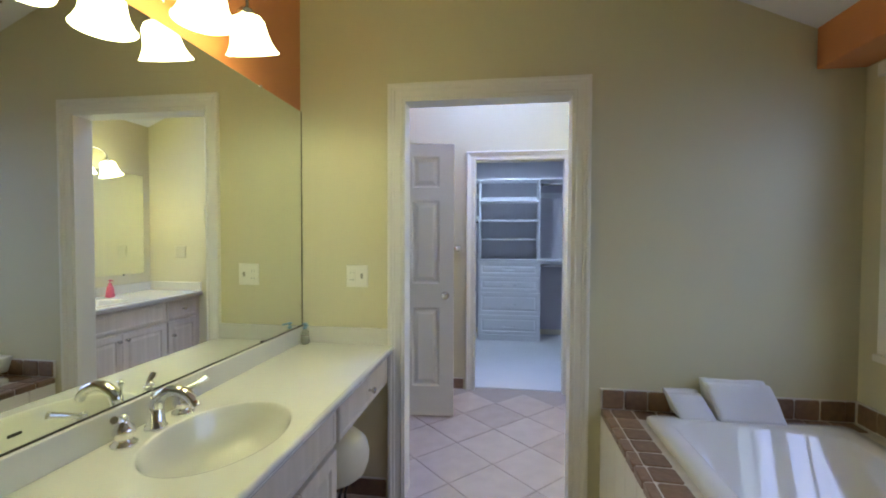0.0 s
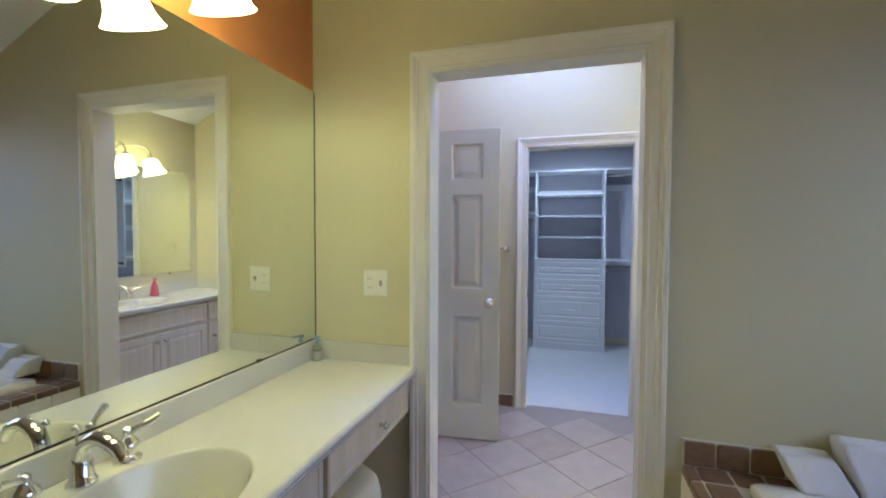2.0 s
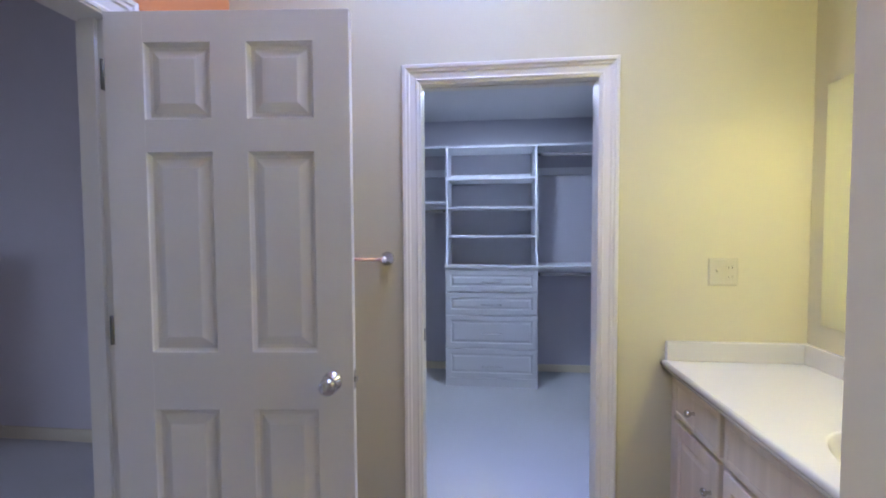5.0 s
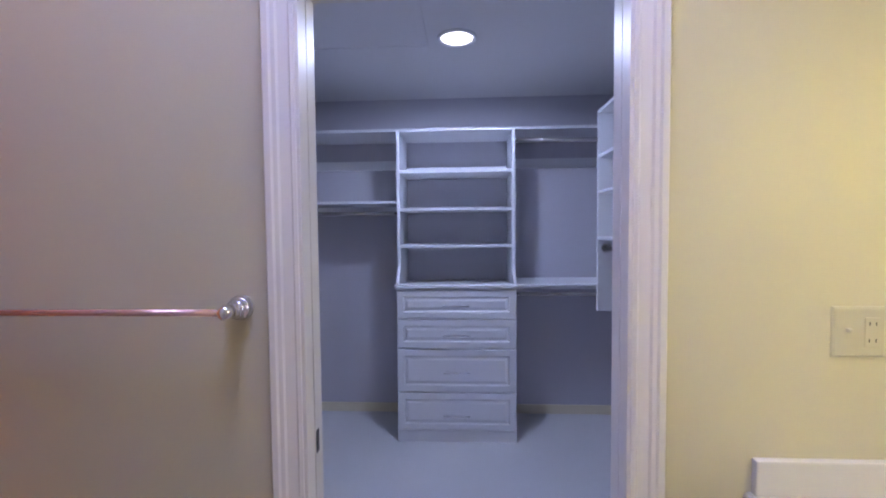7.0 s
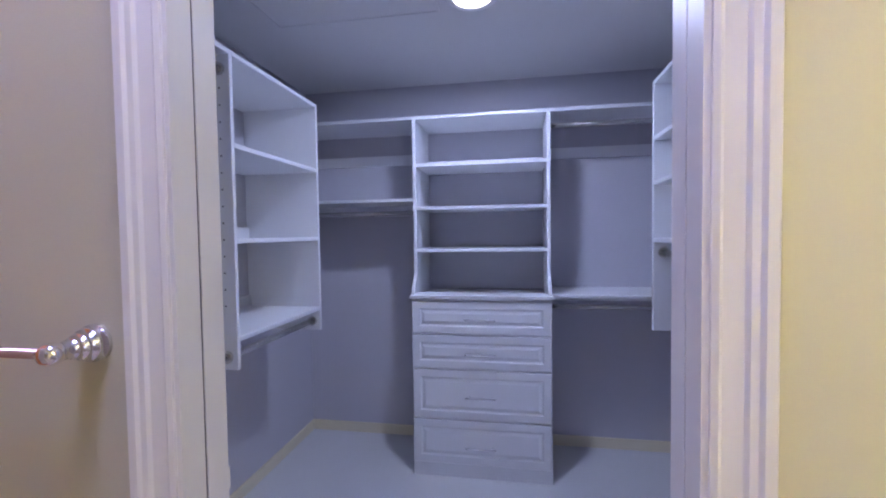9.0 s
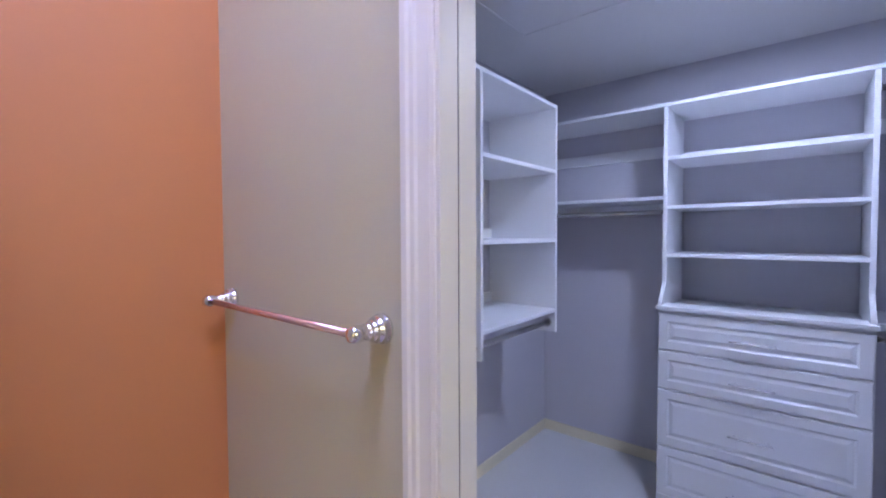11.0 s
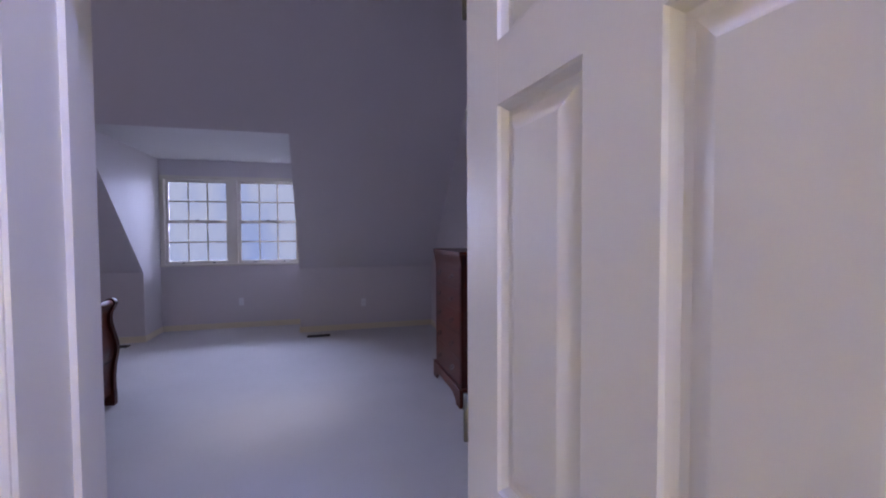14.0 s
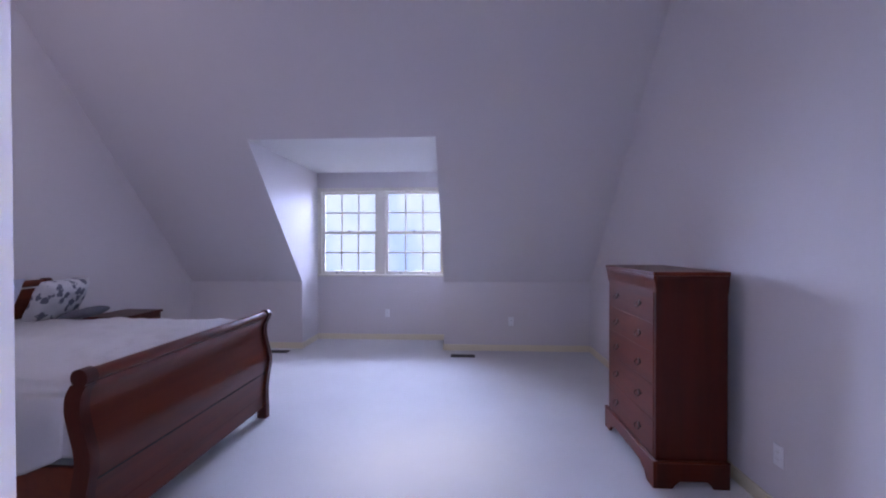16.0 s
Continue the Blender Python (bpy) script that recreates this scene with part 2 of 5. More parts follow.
def lathe(bm, profile, centre=(0, 0, 0), turn=None, steps=28):
    """A profile of (radius, height) turned round z, moved to centre, after a turn."""
    turn = turn or Matrix.Identity(4)
    move = Matrix.Translation(centre) @ turn
    rings = []
    for r, z in profile:
        rings.append([bm.verts.new(move @ Vector((max(r, 1e-4) * math.cos(2 * math.pi * k / steps), max(r, 1e-4) * math.sin(2 * math.pi * k / steps), z))) for k in range(steps)])
    for p, q in zip(rings, rings[1:]):
        for k in range(steps):
            f = bm.faces.new((p[k], p[(k + 1) % steps], q[(k + 1) % steps], q[k]))
            f.smooth = True
    bm.faces.new(rings[0]), bm.faces.new(rings[-1])
    return bm


def tube(bm, points, radius, steps=10, taper=None):
    """A round bar along points."""
    points = [Vector(p) for p in points]
    rings = []
    for i, p in enumerate(points):
        d = (points[min(i + 1, len(points) - 1)] - points[max(i - 1, 0)]).normalized()
        u = d.orthogonal().normalized() if i == 0 else (u - d * u.dot(d)).normalized()
        w = d.cross(u)
        r = radius if taper is None else taper[i]
        rings.append([bm.verts.new(p + r * (u * math.cos(2 * math.pi * k / steps) + w * math.sin(2 * math.pi * k / steps))) for k in range(steps)])
    for p, q in zip(rings, rings[1:]):
        for k in range(steps):
            f = bm.faces.new((p[k], p[(k + 1) % steps], q[(k + 1) % steps], q[k]))
            f.smooth = True
    bm.faces.new(rings[0]), bm.faces.new(rings[-1])
    return bm


def curve_points(ctrl, n=24):
    """Smooth points through control points."""
    ctrl = [Vector(c) for c in ctrl]
    pts = [ctrl[0]] + ctrl + [ctrl[-1]]
    out = []
    for i in range(len(ctrl) - 1):
        p0, p1, p2, p3 = pts[i:i + 4]
        for k in range(n):
            t = k / n
            out.append(0.5 * (2 * p1 + (p2 - p0) * t + (2 * p0 - 5 * p1 + 4 * p2 - p3) * t * t + (3 * p1 - p0 - 3 * p2 + p3) * t ** 3))
    return out + [ctrl[-1]]


def mesh_of(bm, name, mat):
    bmesh.ops.recalc_face_normals(bm, faces=bm.faces[:])
    me = bpy.data.meshes.new(name)
    bm.to_mesh(me)
    bm.free()
    me.materials.append(mat)
    return me


def thing(name, label, category, base=(0, 0, 0), group=""):
    ob = new(name)
    ob.empty_display_size = 0.1
    ob.location = base
    return tagged(ob, label, category, group)


def single(name, bm, mat, label, category, group=""):
    return tagged(new(name, mesh_of(bm, name, mat)), label, category, group)


def part(name, bm, mat, parent, label=""):
    ob = new(name, mesh_of(bm, name, mat) if isinstance(bm, bmesh.types.BMesh) else bm)
    ob.parent = parent
    if parent.parent is None:
        ob.matrix_parent_inverse = Matrix.Translation(-parent.location)
    return tagged(ob, label)


def structure(name, bm, mat, label="", category=""):
    return tagged(new(name, mesh_of(bm, name, mat)), label, category, kind="structure")


# ---- plan ----
XL, XR = -0.72, 1.905         # bathroom side walls
YA, YA2 = 2.01, 2.12          # wall between bathroom and dressing area
XD, XD2 = -0.79, -0.895       # dressing side and bedroom side of the bedroom door wall
XV = 1.69                     # wall behind the second vanity
YB, YB2 = 3.655, 3.745        # closet wall
CX0, CX1, CY = -0.87, 1.63, 5.97
DOOR1 = (-0.172, 0.672, 2.048)
CLOSET = (0.081, 0.864, 2.034)
BEDDOOR = (2.256, 3.030, 2.06)
BY0, BY1, KNEE, WINX = -1.23, 4.27, -6.50, -7.12
D0, D1, DZ = 0.35, 2.315, 2.535  # dormer sides and ceiling
B = bmesh.new


def ceiling_z(x):
    return 2.42 + 0.46 * (XV - x)


# walls
structure("wall_bath_left", box(B(), XL - 0.12, XL, -2.2, YA, 0, 3.9), M_ORANGE, "burnt orange painted wall above the mirror", "wall")
w = B()
box(w, XL - 0.12, DOOR1[0], YA, YA2, 0, 3.9)
box(w, DOOR1[1], XR, YA, YA2, 0, 3.9)
box(w, DOOR1[0], DOOR1[1], YA, YA2, DOOR1[2], 3.9)
structure("wall_bath_end", w, M_BEIGE, "beige painted wall with a cased opening", "wall")
w = B()
WY0, WY1, WZ0, WZ1 = 0.45, 1.84, 0.86, 2.03
box(w, XR, XR + 0.14, WY1, YA2, 0, 3.9)
box(w, XR, XR + 0.14, -2.2, WY0, 0, 3.9)
box(w, XR, XR + 0.14, WY0, WY1, 0, WZ0)
box(w, XR, XR + 0.14, WY0, WY1, WZ1, 3.9)
structure("wall_bath_right", w, M_BEIGE, "beige painted wall with the window beside the tub", "wall")
structure("wall_bath_back", box(B(), XL - 0.12, XR + 0.14, -2.34, -2.2, 0, 3.9), M_BEIGE, "beige painted wall", "wall")
structure("soffit", box(B(), 1.705, XR, -2.2, YA, 2.10, 2.30, 0.004), M_ORANGE, "burnt orange boxed beam under the sloping ceiling", "beam")
structure("ceiling_bath", prism(B(), [(XL, 2.28 + 0.45 * (1.705 - XL)), (XR, 2.28 + 0.45 * (1.705 - XR)), (XR, 2.40 + 0.45 * (1.705 - XR)), (XL, 2.40 + 0.45 * (1.705 - XL))], 1, -2.2, YA), M_CEIL, "white sloping ceiling", "ceiling")

w = B()
box(w, XD2, XD, BEDDOOR[1], YB, 0, 4.4)
box(w, XD2, XD, YA2, BEDDOOR[0], 0, 4.4)
box(w, XD2, XD, BEDDOOR[0], BEDDOOR[1], BEDDOOR[2], 4.4)
structure("wall_dressing_left", w, M_ORANGE, "burnt orange painted wall with the bedroom door", "wall")
structure("wall_dressing_right", box(B(), XV, XV + 0.12, YA2, YB, 0, 3.9), M_BEIGE, "beige painted wall behind the second vanity", "wall")
w = B()
box(w, XD2, CLOSET[0], YB, YB2, 0, 4.4)
box(w, CLOSET[1], XV + 0.12, YB, YB2, 0, 4.4)
box(w, CLOSET[0], CLOSET[1], YB, YB2, CLOSET[2], 4.4)
structure("wall_closet_front", w, M_BEIGE, "beige painted wall with the closet opening", "wall")
# sloping ceiling of the dressing area with a skylight shaft
SK = (-0.05, 0.75, 2.60, 3.42)
w = B()
for x0, x1, y0, y1 in ((XD, SK[0], YA2, YB), (SK[1], XV, YA2, YB), (SK[0], SK[1], YA2, SK[2]), (SK[0], SK[1], SK[3], YB)):
    prism(w, [(x0, ceiling_z(x0)), (x1, ceiling_z(x1)), (x1, ceiling_z(x1) + 0.1), (x0, ceiling_z(x0) + 0.1)], 1, y0, y1)
box(w, SK[0] - 0.05, SK[0], SK[2] - 0.05, SK[3] + 0.05, ceiling_z(SK[0]) + 0.02, 4.3)
box(w, SK[1], SK[1] + 0.05, SK[2] - 0.05, SK[3] + 0.05, ceiling_z(SK[0]) - 0.16, 4.3)
box(w, SK[0], SK[1], SK[2] - 0.05, SK[2], ceiling_z(SK[0]) - 0.1, 4.3)
box(w, SK[0], SK[1], SK[3], SK[3] + 0.05, ceiling_z(SK[0]) - 0.1, 4.3)
box(w, SK[0] - 0.05, SK[1] + 0.05, SK[2] - 0.05, SK[3] + 0.05, 4.3, 4.34)
structure("ceiling_dressing", w, M_CEIL, "white sloping ceiling with a skylight shaft", "ceiling")

structure("wall_closet_left", box(B(), CX0 - 0.1, CX0, YB2, CY, 0, 2.45), M_LILAC, "grey painted closet wall", "wall")
structure("wall_closet_right", box(B(), CX1, CX1 + 0.1, YB2, CY, 0, 2.45), M_LILAC, "grey painted closet wall", "wall")
structure("wall_closet_back", box(B(), CX0 - 0.1, CX1 + 0.1, CY, CY + 0.1, 0, 2.45), M_LILAC, "grey painted closet wall", "wall")
w = box(B(), CX0 - 0.1, CX1 + 0.1, YB2, CY + 0.1, 2.445, 2.52)
structure("ceiling_closet", w, M_CEIL, "white flat closet ceiling", "ceiling")
structure("wall_closet_inner", box(box(box(B(), CX0, CLOSET[0] - 0.02, YB2, YB2 + 0.012, 0, 2.445), CLOSET[1] + 0.02, CX1, YB2, YB2 + 0.012, 0, 2.445), CLOSET[0] - 0.02, CLOSET[1] + 0.02, YB2, YB2 + 0.012, CLOSET[2] + 0.02, 2.445), M_LILAC, "grey painted back of the closet wall", "wall")

# bedroom shell
def slope_z(x):
    return 0.93 + (x - KNEE) * 1.105


TOP = 3.95
XT = KNEE + (TOP - 0.93) / 1.105
w = B()
box(w, KNEE - 0.1, KNEE, BY0, D0 - 0.09, 0, 0.93)
box(w, KNEE - 0.1, KNEE, D1 + 0.09, BY1, 0, 0.93)
structure("wall_knee", w, M_GREY, "low grey knee wall under the sloping ceiling", "wall")
w = B()
XDT = KNEE + (DZ - 0.93) / 1.105
for y0, y1, xa in ((BY0, D0 - 0.09, KNEE), (D1 + 0.09, BY1, KNEE), (D0 - 0.09, D1 + 0.09, XDT)):
    prism(w, [(xa, slope_z(xa)), (XT, TOP), (XT, TOP + 0.12), (xa, slope_z(xa) + 0.12)], 1, y0, y1)
structure("ceiling_slope", w, M_GREY, "grey painted sloping ceiling with a dormer", "ceiling")
for nm, ya, yb in (("wall_dormer_left", D0 - 0.09, D0), ("wall_dormer_right", D1, D1 + 0.09)):
    structure(nm, prism(B(), [(KNEE, 0), (KNEE, 0.93), (XDT, DZ), (XDT, DZ + 0.06), (WINX, DZ + 0.06), (WINX, 0)], 1, ya, yb), M_GREY, "grey dormer cheek wall", "wall")
structure("ceiling_dormer", box(B(), WINX, XDT, D0, D1, DZ, DZ + 0.06), M_CEIL, "white dormer ceiling", "ceiling")
WI = (0.39, 2.285, 0.98, 2.26)
w = B()
box(w, WINX - 0.16, WINX, D0 - 0.1, WI[0], 0, DZ + 0.1)
box(w, WINX - 0.16, WINX, WI[1], D1 + 0.1, 0, DZ + 0.1)
box(w, WINX - 0.16, WINX, WI[0], WI[1], 0, WI[2])
box(w, WINX - 0.16, WINX, WI[0], WI[1], WI[3], DZ + 0.1)
structure("wall_dormer_end", w, M_GREY, "grey dormer wall with the double window", "wall")
structure("wall_bed_left", box(B(), KNEE - 0.1, XD2, BY0 - 0.1, BY0, 0, TOP + 0.1), M_GREY, "grey painted gable wall behind the bed", "wall")
structure("wall_bed_right", box(B(), KNEE - 0.1, XD2, BY1, BY1 + 0.1, 0, TOP + 0.1), M_GREY, "grey painted gable wall behind the chest", "wall")
w = B()
box(w, XD2 - 0.135, XD2, BY0, BEDDOOR[0] - 0.001, 0, TOP)
box(w, XD2 - 0.012, XD2, BEDDOOR[1] + 0.02, BY1, 0, TOP)
box(w, XD2 - 0.012, XD2, BEDDOOR[0] - 0.02, BEDDOOR[1] + 0.02, BEDDOOR[2] + 0.02, TOP)
structure("wall_bed_door", w, M_GREY, "grey painted bedroom wall with the door", "wall")
structure("wall_bed_behind", box(box(B(), XD2, XD2 + 0.1, BY0, YA2 - 0.12, 0, TOP), XD2, XD2 + 0.1, YB2 + 0.005, BY1, 0, TOP), M_GREY, "plain partition wall", "wall")
BS = (-3.0, -2.1, -0.65, 0.25)   # unseen well over the bed, added for the fill lamp
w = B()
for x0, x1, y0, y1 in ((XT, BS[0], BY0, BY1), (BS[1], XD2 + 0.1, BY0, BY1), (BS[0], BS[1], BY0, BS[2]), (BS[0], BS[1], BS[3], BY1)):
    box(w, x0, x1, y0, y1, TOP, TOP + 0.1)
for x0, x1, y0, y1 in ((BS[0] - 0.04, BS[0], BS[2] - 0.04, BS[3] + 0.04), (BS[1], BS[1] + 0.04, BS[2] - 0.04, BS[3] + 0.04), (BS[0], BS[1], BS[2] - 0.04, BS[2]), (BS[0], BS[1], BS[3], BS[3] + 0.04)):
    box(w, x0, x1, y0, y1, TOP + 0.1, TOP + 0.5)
structure("ceiling_bedroom", w, M_CEIL, "white flat bedroom ceiling with an added, unseen light well", "ceiling")

# floors
structure("floor_tiled", box(B(), XD2 + 0.08, XR, -2.2, YB + 0.06, -0.1, -0.004), M_FLOORGROUT, "pinkish stone tiles laid diagonally with grey joints", "floor")
structure("floor_closet", box(B(), CX0, CX1, YB + 0.06, CY, -0.1, 0.004), M_CARPET, "pale carpet in the closet", "floor")
structure("floor_bedroom", box(B(), WINX, XD2 + 0.08, BY0, BY1, -0.1, 0.002), M_CARPET, "pale grey wall-to-wall carpet", "floor")


# ---- trim and doors ----
CASING = [(0, 0.0), (0, 0.009), (0.010, 0.012), (0.016, 0.009), (0.046, 0.012), (0.052, 0.017), (0.064, 0.018), (0.070, 0.023), (0.086, 0.024), (0.09, 0.020), (0.09, 0)]


def casing(parent, place, a, b, top, width=0.09):
    """Mitred moulded casing round an opening from a to b; place(p, v, z) gives the point p along the wall, v proud of it."""
    for name, ends in (("casing_upright", (lambda u: (a - u, 0.0), lambda u: (a - u, top + u))),
                       ("casing_head", (lambda u: (a - u, top + u), lambda u: (b + u, top + u))),
                       ("casing_upright", (lambda u: (b + u, top + u), lambda u: (b + u, 0.0)))):
        bm = B()
        rows = []
        for end in ends:
            rows.append([bm.verts.new(place(end(u * width / 0.09)[0], v, end(u * width / 0.09)[1])) for u, v in CASING])
        for i in range(len(CASING) - 1):
            bm.faces.new((rows[0][i], rows[0][i + 1], rows[1][i + 1], rows[1][i]))
        bm.faces.new(rows[0]), bm.faces.new(rows[1])
        part(name, bm, M_TRIM, parent)


def frame_of(name, label):
    ob = thing(name, label, "door frame")
    return tagged(ob, kind="structure")


f = frame_of("door_frame_1", "cream moulded casing round the bathroom opening")
casing(f, lambda p, v, z: (p, YA - v, z), DOOR1[0] + 0.004, DOOR1[1] - 0.004, DOOR1[2] - 0.004, 0.078)
casing(f, lambda p, v, z: (p, YA2 + v, z), DOOR1[0] + 0.004, DOOR1[1] - 0.004, DOOR1[2] - 0.004, 0.065)
part("jamb", box(B(), DOOR1[0], DOOR1[0] + 0.012, YA - 0.004, YA2 + 0.004, 0, DOOR1[2]), M_TRIM, f)
part("jamb", box(B(), DOOR1[1] - 0.012, DOOR1[1], YA - 0.004, YA2 + 0.004, 0, DOOR1[2]), M_TRIM, f)
part("head_jamb", box(B(), DOOR1[0] + 0.012, DOOR1[1] - 0.012, YA - 0.004, YA2 + 0.004, DOOR1[2] - 0.012, DOOR1[2]), M_TRIM, f)

f = frame_of("door_frame_2", "cream moulded casing round the closet opening with a pocket slot")
casing(f, lambda p, v, z: (p, YB - v, z), CLOSET[0] + 0.003, CLOSET[1] - 0.003, CLOSET[2] - 0.003, 0.072)
for x0, x1, s in ((CLOSET[0], CLOSET[0] + 0.012, 1), (CLOSET[1] - 0.012, CLOSET[1], -1)):
    j = part("jamb", box(box(B(), x0, x1, YB - 0.004, YB + 0.047, 0, CLOSET[2]), x0, x1, YB + 0.052, YB2 + 0.014, 0, CLOSET[2]), M_TRIM, f)
    part("pocket_slot", box(B(), x0 + 0.002, x1 - 0.002, YB + 0.047, YB + 0.052, 0, CLOSET[2]), M_DARK, f, "dark slot of the pocket door")
part("head_jamb", box(box(B(), CLOSET[0] + 0.012, CLOSET[1] - 0.012, YB - 0.004, YB + 0.044, CLOSET[2] - 0.012, CLOSET[2]), CLOSET[0] + 0.012, CLOSET[1] - 0.012, YB + 0.054, YB2 + 0.014, CLOSET[2] - 0.012, CLOSET[2]), M_TRIM, f)
part("pocket_slot", box(B(), CLOSET[0] + 0.012, CLOSET[1] - 0.012, YB + 0.044, YB + 0.054, CLOSET[2] - 0.006, CLOSET[2]), M_DARK, f, "dark slot of the pocket door")
part("strike_plate", box(B(), CLOSET[0] + 0.012, CLOSET[0] + 0.0135, YB + 0.058, YB + 0.076, 0.868, 0.926), M_BRONZE, f, "small dark metal strike plate")

f = frame_of("door_frame_3", "cream moulded casing round the bedroom doorway")
casing(f, lambda p, v, z: (XD + v, p, z), BEDDOOR[0] + 0.004, BEDDOOR[1] - 0.004, BEDDOOR[2] - 0.004, 0.085)
casing(f, lambda p, v, z: (XD2 - 0.012 - v, p, z), BEDDOOR[0] + 0.004, BEDDOOR[1] - 0.004, BEDDOOR[2] - 0.004)
for y0, y1, s0, s1 in ((BEDDOOR[0], BEDDOOR[0] + 0.012, BEDDOOR[0] + 0.012, BEDDOOR[0] + 0.024), (BEDDOOR[1] - 0.012, BEDDOOR[1], BEDDOOR[1] - 0.024, BEDDOOR[1] - 0.012)):
    part("jamb", box(B(), XD2 - (0.145 if y0 < 2.5 else 0.014), XD + 0.004, y0, y1, 0, BEDDOOR[2]), M_TRIM, f)
    part("door_stop", box(B(), *((XD - 0.175, XD - 0.135) if s0 < 2.5 else (XD2 + 0.01, XD - 0.045)), s0, s1, 0, BEDDOOR[2] - 0.012), M_TRIM, f)
part("head_jamb", box(B(), XD2 - 0.014, XD + 0.004, BEDDOOR[0] + 0.012, BEDDOOR[1] - 0.012, BEDDOOR[2] - 0.012, BEDDOOR[2]), M_TRIM, f)
part("strike_plate", box(B(), XD - 0.035, XD - 0.005, BEDDOOR[0] + 0.012, BEDDOOR[0] + 0.0135, 0.89, 0.95), M_NICKEL, f, "satin metal strike plate")


def nested(bm, u0, u1, v0, v1, loops, place):
    """Nested rectangles from the outside in; loops are (inset, height)."""
    rings = []
    for inset, hgt in loops:
        rings.append([bm.verts.new(place(u, v, hgt)) for u, v in ((u0 + inset, v0 + inset), (u1 - inset, v0 + inset), (u1 - inset, v1 - inset), (u0 + inset, v1 - inset))])
    for p, q in zip(rings, rings[1:]):
        for k in range(4):
            bm.faces.new((p[k], p[(k + 1) % 4], q[(k + 1) % 4], q[k]))
    bm.faces.new(rings[-1])
    return bm


RAISED = [(0, 0), (0.002, -0.006), (0.010, -0.0155), (0.020, -0.0155), (0.046, -0.003), (0.049, -0.002)]


def knob_profile(s=1.0):
    return [(0.0, 0), (0.031 * s, 0), (0.031 * s, 0.006 * s), (0.012 * s, 0.010 * s), (0.011 * s, 0.03 * s), (0.02 * s, 0.036 * s), (0.027 * s, 0.047 * s), (0.026 * s, 0.058 * s), (0.018 * s, 0.066 * s), (0.0, 0.068 * s)]


# six-panel door, standing open a little past square
DW, DH, DT = 0.741, 2.03, 0.035
door = thing("door_1", "cream six-panel bedroom door standing wide open", "door")
cols = ((0.118, 0.322), (0.430, 0.632))
rows_ = ((0.225, 0.815), (0.995, 1.610), (1.708, 1.938))
leaf = B()
xs = [0, cols[0][0], cols[0][1], cols[1][0], cols[1][1], DW]
box(leaf, 0, xs[1], 0, DT, 0, DH)
box(leaf, xs[4], DW, 0, DT, 0, DH)
zs = [0, *[z for r in rows_ for z in r], DH]
for i in range(0, len(zs), 2):
    box(leaf, xs[1] - 0.001, xs[4] + 0.001, 0.0003, DT - 0.0003, zs[i], zs[i + 1])
for r in rows_:
    box(leaf, xs[2], xs[3], 0.0003, DT - 0.0003, r[0] - 0.001, r[1] + 0.001)
slab = part("leaf", leaf, M_DOOR, door)
for c in cols:
    for r in rows_:
        p = B()
        nested(p, c[0], c[1], r[0], r[1], RAISED, lambda u, v, h: (u, -h, v))
        nested(p, c[0], c[1], r[0], r[1], RAISED, lambda u, v, h: (u, DT + h, v))
        part("panel", p, M_DOOR, slab)
part("knob", lathe(B(), knob_profile(), (DW - 0.065, 0, 0.905), Matrix.Rotation(radians(90), 4, "X")), M_NICKEL, slab, "round satin nickel knob")
part("knob", lathe(B(), knob_profile(), (DW - 0.065, DT, 0.905), Matrix.Rotation(radians(-90), 4, "X")), M_NICKEL, slab, "round satin nickel knob")
part("latch", box(box(B(), DW - 0.001, DW + 0.0015, 0.005, DT - 0.005, 0.875, 0.935), DW, DW + 0.011, 0.011, 0.024, 0.896, 0.914, 0.003), M_NICKEL, slab, "satin nickel latch")
for z in (0.22, 1.02, 1.80):
    part("hinge", lathe(box(B(), -0.012, 0.0, 0.006, DT - 0.002, z, z + 0.09), [(0.006, 0), (0.006, 0.09)], (-0.006, 0.0, z), None, 10), M_IRON, slab, "dull metal hinge with a round knuckle")
door.matrix_basis = pose(-0.764, 2.966, 0.013, 0, 0, 5.2)
tagged(door, kind="structure")

# ---- bathroom ----
CT = 0.80                       # counter top height
CF = -0.225                     # counter front


